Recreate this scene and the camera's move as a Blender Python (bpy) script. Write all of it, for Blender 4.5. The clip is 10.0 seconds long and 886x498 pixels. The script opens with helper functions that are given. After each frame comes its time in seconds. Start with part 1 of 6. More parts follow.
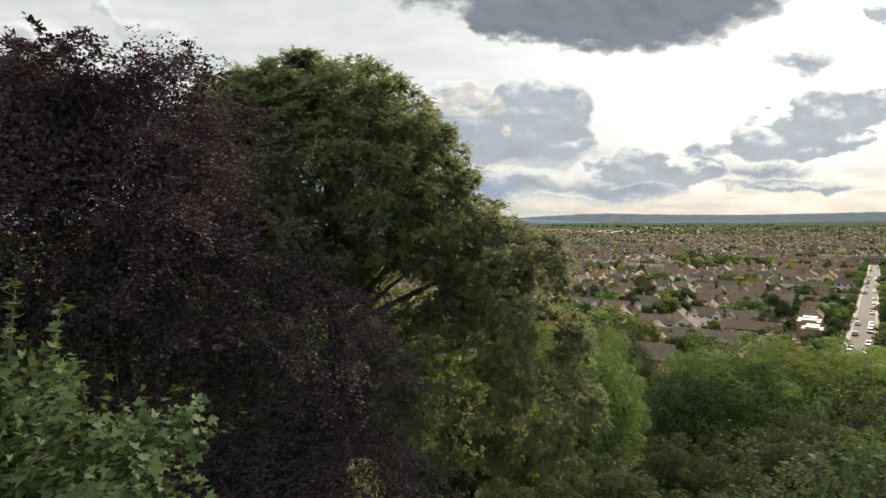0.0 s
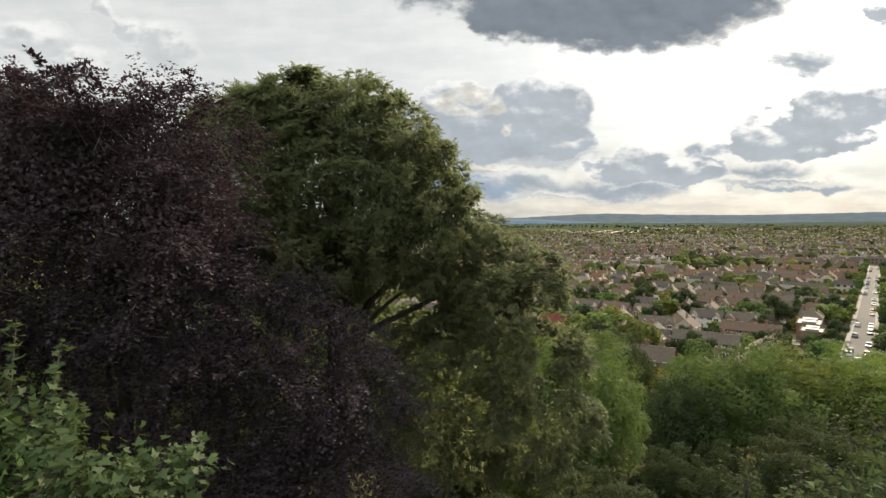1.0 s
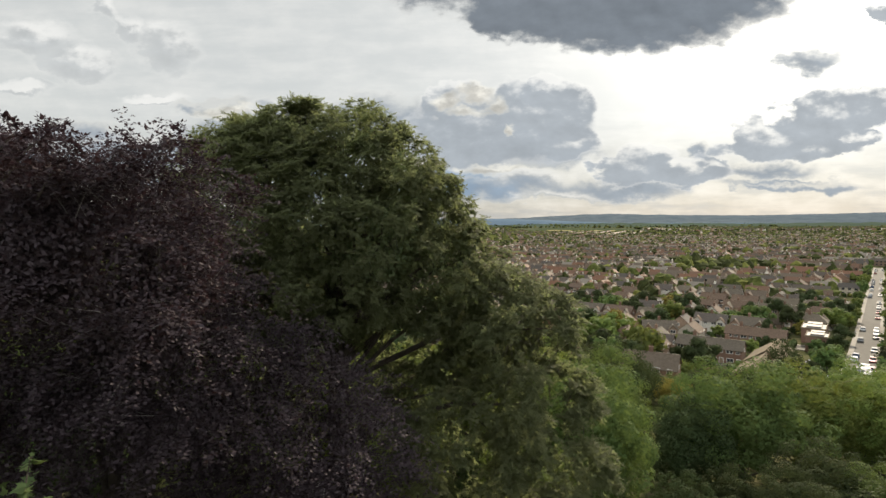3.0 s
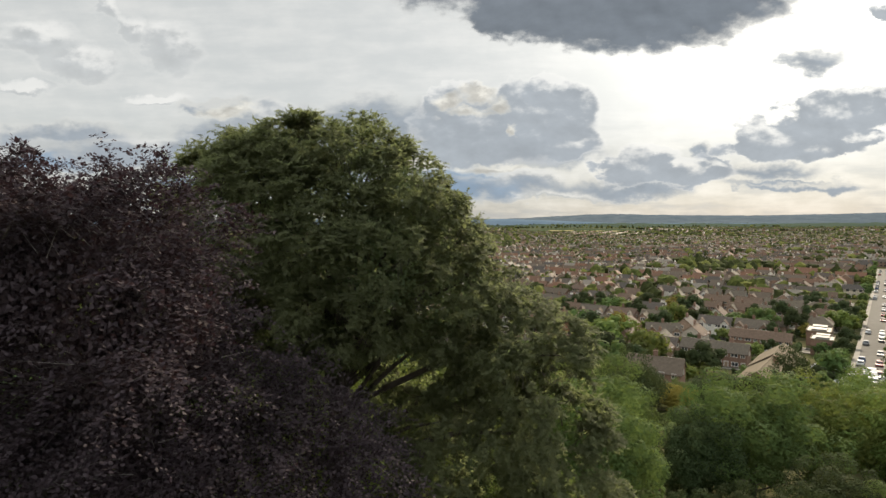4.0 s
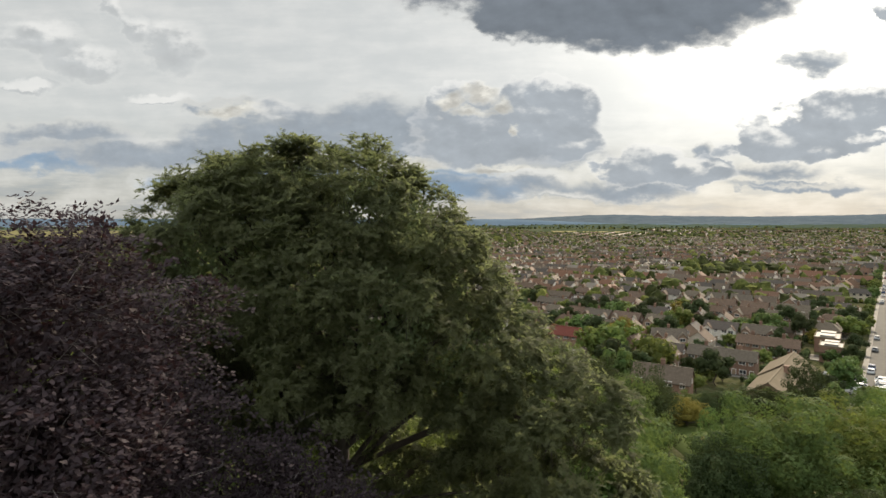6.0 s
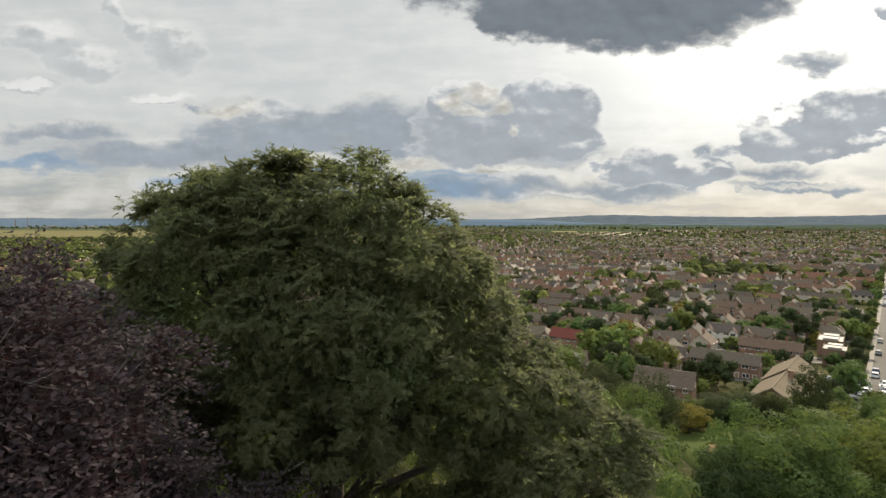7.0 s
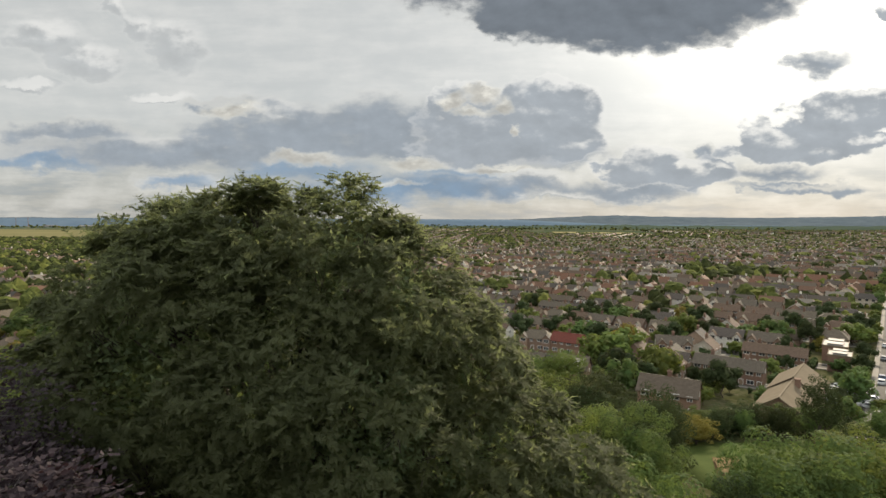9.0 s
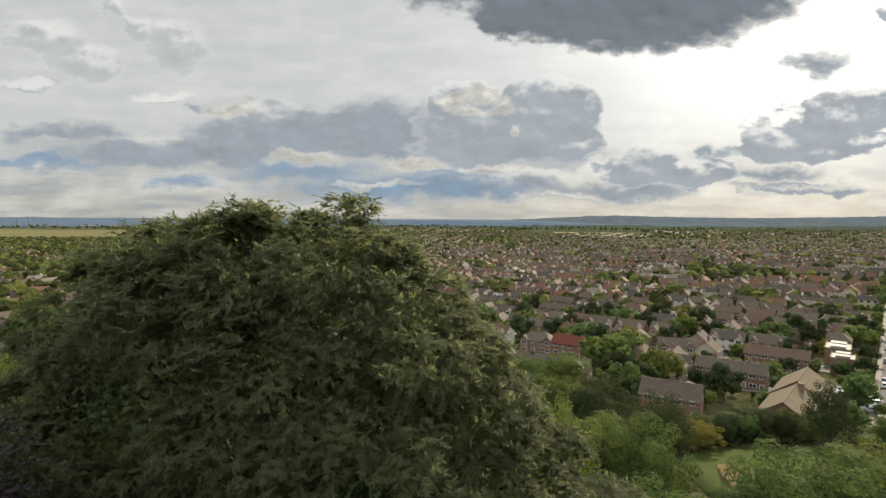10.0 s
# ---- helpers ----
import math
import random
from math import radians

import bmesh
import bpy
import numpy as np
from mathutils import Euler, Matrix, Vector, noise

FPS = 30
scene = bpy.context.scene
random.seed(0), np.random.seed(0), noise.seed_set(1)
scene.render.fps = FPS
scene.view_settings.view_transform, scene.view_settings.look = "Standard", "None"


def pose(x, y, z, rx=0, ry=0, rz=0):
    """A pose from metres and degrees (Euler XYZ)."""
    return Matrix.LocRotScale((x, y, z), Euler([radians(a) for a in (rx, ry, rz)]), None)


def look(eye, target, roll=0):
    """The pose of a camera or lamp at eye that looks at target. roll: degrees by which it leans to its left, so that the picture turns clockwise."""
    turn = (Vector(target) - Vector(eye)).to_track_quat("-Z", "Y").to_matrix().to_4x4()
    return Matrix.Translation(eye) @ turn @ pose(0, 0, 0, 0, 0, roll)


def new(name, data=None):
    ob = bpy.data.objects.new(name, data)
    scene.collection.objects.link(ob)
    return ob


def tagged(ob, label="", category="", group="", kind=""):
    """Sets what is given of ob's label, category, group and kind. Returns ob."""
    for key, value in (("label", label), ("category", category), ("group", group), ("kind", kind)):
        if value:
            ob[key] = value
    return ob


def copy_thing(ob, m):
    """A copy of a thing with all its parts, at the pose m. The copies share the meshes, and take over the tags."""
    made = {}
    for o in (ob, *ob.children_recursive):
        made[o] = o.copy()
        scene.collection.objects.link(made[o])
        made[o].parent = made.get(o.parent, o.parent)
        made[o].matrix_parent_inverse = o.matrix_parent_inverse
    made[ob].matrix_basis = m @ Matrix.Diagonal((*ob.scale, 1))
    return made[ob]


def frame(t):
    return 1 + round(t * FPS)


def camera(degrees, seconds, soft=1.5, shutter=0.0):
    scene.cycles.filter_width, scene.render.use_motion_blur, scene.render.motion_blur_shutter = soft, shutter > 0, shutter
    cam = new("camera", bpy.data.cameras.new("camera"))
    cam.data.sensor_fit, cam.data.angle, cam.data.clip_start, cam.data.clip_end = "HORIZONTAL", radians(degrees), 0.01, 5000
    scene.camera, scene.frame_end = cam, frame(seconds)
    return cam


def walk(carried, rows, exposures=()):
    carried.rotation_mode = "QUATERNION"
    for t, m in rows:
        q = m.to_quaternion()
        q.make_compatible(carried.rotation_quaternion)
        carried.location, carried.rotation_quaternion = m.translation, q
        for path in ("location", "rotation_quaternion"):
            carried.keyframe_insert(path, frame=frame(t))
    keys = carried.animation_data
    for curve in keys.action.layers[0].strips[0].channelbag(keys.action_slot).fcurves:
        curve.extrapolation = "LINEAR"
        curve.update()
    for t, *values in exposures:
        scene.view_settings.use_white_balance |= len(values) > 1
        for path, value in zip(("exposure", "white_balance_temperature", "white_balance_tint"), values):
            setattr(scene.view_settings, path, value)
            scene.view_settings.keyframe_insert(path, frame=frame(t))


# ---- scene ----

# ---------------------------------------------------------------- camera
cam = camera(77.9, 10.0)


def station(x, y, z, yaw, roll):
    return pose(x, y, z, 86.85, roll, yaw)


PATH = [
    (0.0, station(0.160, 1.660, 0.828, 0.16, 0.25)),
    (0.5, station(0.165, 1.655, 1.126, 0.16, 0.25)),
    (1.0, station(0.172, 1.672, 1.424, 0.16, 0.25)),
    (1.5, station(0.168, 1.715, 1.735, 0.17, 0.25)),
    (2.0, station(0.150, 1.875, 2.078, 0.19, 0.24)),
    (2.5, station(0.118, 2.140, 2.405, 0.28, 0.23)),
    (4.0, station(-0.085, 3.560, 3.385, 0.60, 0.20)),
    (4.5, station(-0.205, 4.120, 3.692, 0.67, 0.18)),
    (5.0, station(-0.330, 4.734, 4.000, 0.74, 0.14)),
    (5.5, station(-0.410, 5.370, 4.295, 0.78, 0.08)),
    (7.0, station(-0.505, 7.210, 5.175, 0.87, -0.04)),
    (7.5, station(-0.500, 7.755, 5.410, 0.88, -0.08)),
    (8.0, station(-0.480, 8.310, 5.632, 0.87, -0.12)),
    (8.5, station(-0.475, 8.880, 5.865, 0.89, -0.15)),
    (9.0, station(-0.500, 9.430, 6.130, 0.92, -0.18)),
    (9.5, station(-0.550, 9.930, 6.428, 0.94, -0.20)),
    (10.0, station(-0.630, 10.360, 6.720, 0.95, -0.20)),
]
walk(cam, PATH, [(0.0, 0.36), (1.0, 0.33), (2.5, 0.24), (4.5, 0.17), (7.5, 0.09), (10.0, 0.04)])

# ---------------------------------------------------------------- node helpers


class Tree:
    """Short hand for building node trees."""

    def __init__(self, tree):
        self.t = tree
        tree.nodes.clear()

    def node(self, kind):
        return self.t.nodes.new(kind)

    def put(self, socket, value):
        if isinstance(value, bpy.types.NodeSocket):
            self.t.links.new(value, socket)
        else:
            socket.default_value = value

    def math(self, op, a, b=0.0, c=0.0, clamp=False):
        n = self.node("ShaderNodeMath")
        n.operation, n.use_clamp = op, clamp
        for s, v in zip(n.inputs, (a, b, c)):
            self.put(s, v)
        return n.outputs[0]

    def vec(self, op, a, b=(0, 0, 0)):
        n = self.node("ShaderNodeVectorMath")
        n.operation = op
        self.put(n.inputs[0], a)
        self.put(n.inputs[1], b)
        return n.outputs["Value"] if op in ("DOT_PRODUCT", "LENGTH") else n.outputs[0]

    def noise(self, vector, scale, detail=4.0, rough=0.55):
        n = self.node("ShaderNodeTexNoise")
        self.put(n.inputs["Vector"], vector)
        n.inputs["Scale"].default_value = scale
        n.inputs["Detail"].default_value = detail
        n.inputs["Roughness"].default_value = rough
        return n

    def mix(self, f, a, b):
        n = self.node("ShaderNodeMix")
        n.data_type = "RGBA"
        self.put(n.inputs[0], f)
        for s, v in ((n.inputs[6], a), (n.inputs[7], b)):
            self.put(s, (*v, 1) if isinstance(v, tuple) and len(v) == 3 else v)
        return n.outputs[2]

    def step(self, v, lo, hi, a=0.0, b=1.0):
        n = self.node("ShaderNodeMapRange")
        n.interpolation_type = "SMOOTHSTEP"
        for s, x in zip(n.inputs, (v, lo, hi, a, b)):
            self.put(s, x)
        return n.outputs[0]

    def ramp(self, f, *stops):
        n = self.node("ShaderNodeValToRGB")
        while len(n.color_ramp.elements) < len(stops):
            n.color_ramp.elements.new(0.5)
        for e, (x, c) in zip(n.color_ramp.elements, stops):
            e.position, e.color = x, (*c, 1)
        self.put(n.inputs[0], f)
        return n.outputs[0]


# ---------------------------------------------------------------- world and sun
SUN_AZ, SUN_EL = radians(33), radians(29)
SUN_DIR = Vector((math.sin(SUN_AZ) * math.cos(SUN_EL), math.cos(SUN_AZ) * math.cos(SUN_EL), math.sin(SUN_EL)))

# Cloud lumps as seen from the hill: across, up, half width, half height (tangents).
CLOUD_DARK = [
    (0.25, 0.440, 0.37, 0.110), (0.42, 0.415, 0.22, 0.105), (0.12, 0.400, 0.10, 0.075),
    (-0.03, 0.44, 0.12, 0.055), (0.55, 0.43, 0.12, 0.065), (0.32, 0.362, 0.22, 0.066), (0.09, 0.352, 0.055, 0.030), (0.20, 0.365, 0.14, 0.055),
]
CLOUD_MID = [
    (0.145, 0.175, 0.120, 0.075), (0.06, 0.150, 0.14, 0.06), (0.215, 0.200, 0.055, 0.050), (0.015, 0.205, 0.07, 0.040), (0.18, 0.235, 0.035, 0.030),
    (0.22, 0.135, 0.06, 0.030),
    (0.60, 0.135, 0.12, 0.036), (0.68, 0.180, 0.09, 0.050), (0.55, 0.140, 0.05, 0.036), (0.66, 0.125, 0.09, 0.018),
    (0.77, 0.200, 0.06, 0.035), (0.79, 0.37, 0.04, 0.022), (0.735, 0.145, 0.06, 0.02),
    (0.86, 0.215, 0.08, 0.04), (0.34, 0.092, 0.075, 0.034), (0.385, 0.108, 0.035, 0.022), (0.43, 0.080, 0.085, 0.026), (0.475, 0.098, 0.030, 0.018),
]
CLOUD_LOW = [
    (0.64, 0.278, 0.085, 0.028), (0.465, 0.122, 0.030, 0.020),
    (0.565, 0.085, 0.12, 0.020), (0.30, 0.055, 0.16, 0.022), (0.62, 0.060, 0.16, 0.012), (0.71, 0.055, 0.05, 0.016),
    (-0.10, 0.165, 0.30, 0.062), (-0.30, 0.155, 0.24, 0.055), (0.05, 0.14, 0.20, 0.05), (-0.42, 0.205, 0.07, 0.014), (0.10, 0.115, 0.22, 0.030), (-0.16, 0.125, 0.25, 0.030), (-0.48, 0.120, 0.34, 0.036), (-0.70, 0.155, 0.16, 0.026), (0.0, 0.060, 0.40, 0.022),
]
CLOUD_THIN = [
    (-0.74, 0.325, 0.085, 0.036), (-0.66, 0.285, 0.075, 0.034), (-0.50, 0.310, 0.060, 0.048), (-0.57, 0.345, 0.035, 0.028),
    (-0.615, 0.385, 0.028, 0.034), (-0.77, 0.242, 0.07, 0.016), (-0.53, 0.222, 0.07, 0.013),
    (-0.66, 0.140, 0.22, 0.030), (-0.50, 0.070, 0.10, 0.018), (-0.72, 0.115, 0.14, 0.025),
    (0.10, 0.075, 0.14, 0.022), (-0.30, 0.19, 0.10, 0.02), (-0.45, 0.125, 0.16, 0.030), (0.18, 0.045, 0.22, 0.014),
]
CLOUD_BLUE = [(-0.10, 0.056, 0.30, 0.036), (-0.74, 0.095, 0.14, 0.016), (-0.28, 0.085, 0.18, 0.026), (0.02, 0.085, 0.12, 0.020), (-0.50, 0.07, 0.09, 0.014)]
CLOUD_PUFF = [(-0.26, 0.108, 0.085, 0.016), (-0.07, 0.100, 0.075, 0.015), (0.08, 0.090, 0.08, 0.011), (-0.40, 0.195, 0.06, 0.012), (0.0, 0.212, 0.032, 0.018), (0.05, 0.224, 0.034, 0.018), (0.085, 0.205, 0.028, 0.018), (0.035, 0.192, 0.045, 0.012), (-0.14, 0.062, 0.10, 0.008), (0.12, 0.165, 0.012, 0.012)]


def make_world():
    world = bpy.data.worlds.new("sky")
    world.use_nodes = True
    scene.world = world
    k = Tree(world.node_tree)
    way = k.vec("NORMALIZE", k.node("ShaderNodeTexCoord").outputs["Generated"])
    sep = k.node("ShaderNodeSeparateXYZ")
    k.put(sep.inputs[0], way)
    dep = k.math("MAXIMUM", k.math("ABSOLUTE", sep.outputs[1]), 0.2)
    p = k.math("DIVIDE", sep.outputs[0], dep)
    q = k.math("DIVIDE", sep.outputs[2], dep)
    com = k.node("ShaderNodeCombineXYZ")
    k.put(com.inputs[0], p)
    k.put(com.inputs[1], q)
    flat = com.outputs[0]
    tall = k.vec("MULTIPLY", flat, (1.0, 1.6, 1.0))
    big = k.noise(tall, 9.0, 9.0, 0.60)
    fine = k.noise(tall, 20.0, 7.0, 0.55)
    lit = k.noise(k.vec("ADD", tall, (0.010, 0.022, 0.0)), 20.0, 7.0, 0.55)
    wide = k.noise(k.vec("MULTIPLY", flat, (5.0, 30.0, 1.0)), 1.0, 9.0, 0.6)
    bend = k.vec("MULTIPLY", k.vec("SUBTRACT", big.outputs["Color"], (0.5, 0.5, 0.5)), (0.085, 0.060, 0.0))
    bend2 = k.vec("MULTIPLY", k.vec("SUBTRACT", fine.outputs["Color"], (0.5, 0.5, 0.5)), (0.060, 0.042, 0.0))
    spot = k.vec("ADD", k.vec("ADD", flat, bend), bend2)
    lump = k.math("SUBTRACT", fine.outputs[0], 0.5)
    swell = k.math("SUBTRACT", big.outputs[0], 0.5)
    relief = k.math("SUBTRACT", fine.outputs[0], lit.outputs[0])
    streak = k.math("SUBTRACT", wide.outputs[0], 0.5)

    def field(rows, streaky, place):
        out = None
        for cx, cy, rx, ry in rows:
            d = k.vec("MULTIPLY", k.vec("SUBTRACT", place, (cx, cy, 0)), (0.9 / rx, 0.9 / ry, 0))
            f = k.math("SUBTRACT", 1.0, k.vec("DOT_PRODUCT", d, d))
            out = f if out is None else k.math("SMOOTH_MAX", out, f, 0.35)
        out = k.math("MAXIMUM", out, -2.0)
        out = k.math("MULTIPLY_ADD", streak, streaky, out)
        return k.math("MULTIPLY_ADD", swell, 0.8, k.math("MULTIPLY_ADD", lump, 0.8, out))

    toward = k.math("MAXIMUM", k.vec("DOT_PRODUCT", way, tuple(SUN_DIR)), 0.0)
    glow = k.math("POWER", toward, 38.0)
    halo = k.math("POWER", toward, 9.0)
    sky = k.node("ShaderNodeTexSky")
    sky.sky_type, sky.sun_disc = "NISHITA", False
    sky.sun_elevation, sky.sun_rotation = SUN_EL, SUN_AZ
    clear = k.vec("MULTIPLY", sky.outputs[0], (0.09, 0.09, 0.09))
    low = k.step(q, 0.0, 0.20, 1.0, 0.0)
    veil = k.mix(low, (0.575, 0.588, 0.572), (0.405, 0.405, 0.380))
    veil = k.mix(k.step(k.math("ADD", swell, streak), -0.25, 0.35, 0.0, 0.7), veil, (0.75, 0.742, 0.705))
    veil = k.mix(k.math("MULTIPLY", low, k.step(streak, 0.02, -0.16, 0.0, 0.8)), veil, (0.33, 0.37, 0.405))
    base = k.mix(0.90, clear, veil)
    # added fill: the unseen sky behind the camera, opposite the sun, is brightened
    rear_fill = k.step(sep.outputs[1], 0.0, -0.45, 1.0, 2.5)
    base = k.vec("MULTIPLY", base, rear_fill)
    base = k.vec("ADD", base, k.vec("MULTIPLY", k.mix(halo, (0, 0, 0), (1, 1, 1)), (0.26, 0.25, 0.225)))
    base = k.vec("ADD", base, k.vec("MULTIPLY", k.mix(glow, (0, 0, 0), (1, 1, 1)), (2.4, 2.25, 1.95)))

    def layer(under, rows, soft, thick, lit_up, reach, bumps, streaky=0.0, most=1.0, shift=0.022, grain=0.35):
        f = field(rows, streaky, spot)
        beyond = field(rows, streaky, k.vec("ADD", spot, (shift * 0.5, shift, 0.0)))
        alpha = k.math("MULTIPLY", k.step(f, 0.0, soft), most)
        core = k.step(f, soft * 0.1, reach)
        sunny = k.math("MULTIPLY_ADD", relief, bumps, k.math("SUBTRACT", f, beyond))
        sunny = k.step(sunny, 0.08, 0.8)
        edge = k.vec("ADD", k.vec("MULTIPLY", under, (0.55, 0.55, 0.55)), lit_up)
        shade = k.math("MAXIMUM", k.math("MULTIPLY_ADD", relief, grain, k.math("MULTIPLY_ADD", swell, 0.40, 1.0)), 0.75)
        body = k.vec("MULTIPLY", thick, shade)
        body = k.mix(k.math("MULTIPLY", sunny, 0.85), body, edge)
        body = k.mix(core, edge, body)
        return k.mix(alpha, under, body)

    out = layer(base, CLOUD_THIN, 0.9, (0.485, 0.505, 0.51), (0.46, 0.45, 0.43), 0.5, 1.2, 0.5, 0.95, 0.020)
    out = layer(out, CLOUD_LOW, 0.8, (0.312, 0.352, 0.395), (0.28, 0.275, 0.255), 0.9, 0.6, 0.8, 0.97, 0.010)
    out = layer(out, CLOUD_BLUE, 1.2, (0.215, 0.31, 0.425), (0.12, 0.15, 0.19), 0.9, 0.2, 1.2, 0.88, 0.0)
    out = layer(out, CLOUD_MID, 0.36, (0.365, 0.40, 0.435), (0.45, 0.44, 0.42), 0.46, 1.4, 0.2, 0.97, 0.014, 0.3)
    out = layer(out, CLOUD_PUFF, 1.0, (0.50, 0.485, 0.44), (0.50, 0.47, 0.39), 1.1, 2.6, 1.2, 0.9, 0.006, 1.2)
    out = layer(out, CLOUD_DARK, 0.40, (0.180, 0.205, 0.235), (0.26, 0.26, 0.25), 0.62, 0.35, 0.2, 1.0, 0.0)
    bg = k.node("ShaderNodeBackground")
    k.put(bg.inputs[0], out)
    bg.inputs[1].default_value = 1.0
    k.put(k.node("ShaderNodeOutputWorld").inputs[0], bg.outputs[0])


make_world()
sun = new("sun", bpy.data.lights.new("sun", "SUN"))
sun.data.energy, sun.data.angle, sun.data.color = 5.0, radians(3.0), (1.0, 0.85, 0.64)
sun.matrix_world = look(SUN_DIR * 100, (0, 0, 0))

# ---------------------------------------------------------------- materials


def material(name):
    m = bpy.data.materials.new(name)
    m.use_nodes = True
    k = Tree(m.node_tree)
    out = k.node("ShaderNodeOutputMaterial")
    bs = k.node("ShaderNodeBsdfPrincipled")
    k.put(out.inputs[0], bs.outputs[0])
    return m, k, bs, out


def leaf_material(name, dark, light, through_colour, share=0.35, rough=0.5, spec=0.35, patch=0.6):
    """Leaves: each one slightly different, patches over the crown, light shining through."""
    m, k, bs, out = material(name)
    rnd = k.node("ShaderNodeNewGeometry").outputs["Random Per Island"]
    co = k.node("ShaderNodeTexCoord").outputs["Object"]
    n = k.noise(co, patch, 3.0)
    own = k.node("ShaderNodeObjectInfo").outputs["Random"]
    f = k.math("MULTIPLY_ADD", rnd, 0.5, k.math("MULTIPLY_ADD", k.math("SUBTRACT", n.outputs[0], 0.5), 1.5, 0.25), clamp=True)
    col = k.mix(f, dark, light)
    hsv = k.node("ShaderNodeHueSaturation")
    k.put(hsv.inputs["Hue"], k.math("MULTIPLY_ADD", own, 0.05, 0.475))
    k.put(hsv.inputs["Value"], k.math("MULTIPLY_ADD", own, 0.5, 0.75))
    k.put(hsv.inputs["Color"], col)
    k.put(bs.inputs["Base Color"], hsv.outputs[0])
    bs.inputs["Roughness"].default_value = rough
    bs.inputs["Specular IOR Level"].default_value = spec
    tr = k.node("ShaderNodeBsdfTranslucent")
    k.put(tr.inputs[0], k.mix(0.5, hsv.outputs[0], through_colour))
    mx = k.node("ShaderNodeMixShader")
    mx.inputs[0].default_value = share
    k.put(mx.inputs[1], bs.outputs[0])
    k.put(mx.inputs[2], tr.outputs[0])
    k.put(out.inputs[0], mx.outputs[0])
    return m


def rough_material(name, a, b, scale=3.0, rough=0.8, bump=0.2, island=0.0, own=0.0, metal=0.0, spec=0.3, fine=6.0):
    """A matt surface: two colours in patches, finer grain, per-piece and per-object variation."""
    m, k, bs, out = material(name)
    co = k.node("ShaderNodeTexCoord").outputs["Object"]
    n1, n2 = k.noise(co, scale, 5.0), k.noise(co, scale * fine, 6.0)
    f = k.math("MULTIPLY_ADD", n1.outputs[0], 1.1, k.math("MULTIPLY_ADD", n2.outputs[0], 0.5, -0.3), clamp=True)
    col = k.mix(f, a, b)
    v = k.math("ADD", k.math("MULTIPLY_ADD", k.node("ShaderNodeNewGeometry").outputs["Random Per Island"], island, 1.0 - island / 2),
               k.math("MULTIPLY_ADD", k.node("ShaderNodeObjectInfo").outputs["Random"], own, -own / 2))
    hsv = k.node("ShaderNodeHueSaturation")
    k.put(hsv.inputs["Value"], v)
    k.put(hsv.inputs["Color"], col)
    k.put(bs.inputs["Base Color"], hsv.outputs[0])
    bs.inputs["Roughness"].default_value = rough
    bs.inputs["Metallic"].default_value = metal
    bs.inputs["Specular IOR Level"].default_value = spec
    if bump:
        bp = k.node("ShaderNodeBump")
        bp.inputs["Strength"].default_value = bump
        k.put(bp.inputs["Height"], n2.outputs[0])
        k.put(bs.inputs["Normal"], bp.outputs[0])
    return m


def varied_material(name, stops, rough=0.7, by="object", grain=2.0, spec=0.35, stripe=0.0):
    """A surface whose colour is picked from several, house by house or piece by piece, with weathering."""
    m, k, bs, out = material(name)
    if by == "object":
        r = k.node("ShaderNodeObjectInfo").outputs["Random"]
    else:
        r = k.node("ShaderNodeNewGeometry").outputs["Random Per Island"]
    rp = k.node("ShaderNodeValToRGB")
    rp.color_ramp.interpolation = "CONSTANT"
    while len(rp.color_ramp.elements) < len(stops):
        rp.color_ramp.elements.new(0.5)
    for i, c in enumerate(stops):
        rp.color_ramp.elements[i].position, rp.color_ramp.elements[i].color = i / len(stops), (*c, 1)
    k.put(rp.inputs[0], r)
    co = k.node("ShaderNodeTexCoord").outputs["Object"]
    n = k.noise(co, grain, 6.0)
    v = k.math("MULTIPLY_ADD", n.outputs[0], 0.9, 0.55)
    if stripe:
        w = k.node("ShaderNodeTexWave")
        w.bands_direction = "Z"
        k.put(w.inputs["Vector"], co)
        w.inputs["Scale"].default_value = stripe
        w.inputs["Distortion"].default_value = 0.5
        v = k.math("MULTIPLY", v, k.math("MULTIPLY_ADD", w.outputs[1], 0.35, 0.8))
    hsv = k.node("ShaderNodeHueSaturation")
    k.put(hsv.inputs["Value"], v)
    k.put(hsv.inputs["Color"], rp.outputs[0])
    k.put(bs.inputs["Base Color"], hsv.outputs[0])
    bs.inputs["Roughness"].default_value = rough
    bs.inputs["Specular IOR Level"].default_value = spec
    return m


BEECH = leaf_material("copper_beech_leaves", (0.027, 0.0210, 0.0258), (0.049, 0.0375, 0.0445), (0.100, 0.036, 0.036), 0.20, 0.62, 0.13)
ASH = leaf_material("ash_leaves", (0.088, 0.110, 0.062), (0.166, 0.196, 0.104), (0.36, 0.41, 0.16), 0.58, 0.62, 0.12)
SYCAMORE = leaf_material("sycamore_leaves", (0.030, 0.053, 0.022), (0.094, 0.134, 0.050), (0.16, 0.20, 0.05), 0.28, 0.55, 0.16, 1.2)
WOODS = leaf_material("woodland_leaves", (0.046, 0.080, 0.028), (0.128, 0.178, 0.060), (0.22, 0.28, 0.06), 0.40, 0.7, 0.08)
WOODS_LIGHT = leaf_material("light_leaves", (0.066, 0.098, 0.028), (0.165, 0.204, 0.060), (0.27, 0.31, 0.055), 0.42, 0.7, 0.08)
WOODS_DARK = leaf_material("dark_leaves", (0.026, 0.039, 0.017), (0.064, 0.082, 0.036), (0.10, 0.12, 0.035), 0.30, 0.75, 0.05)
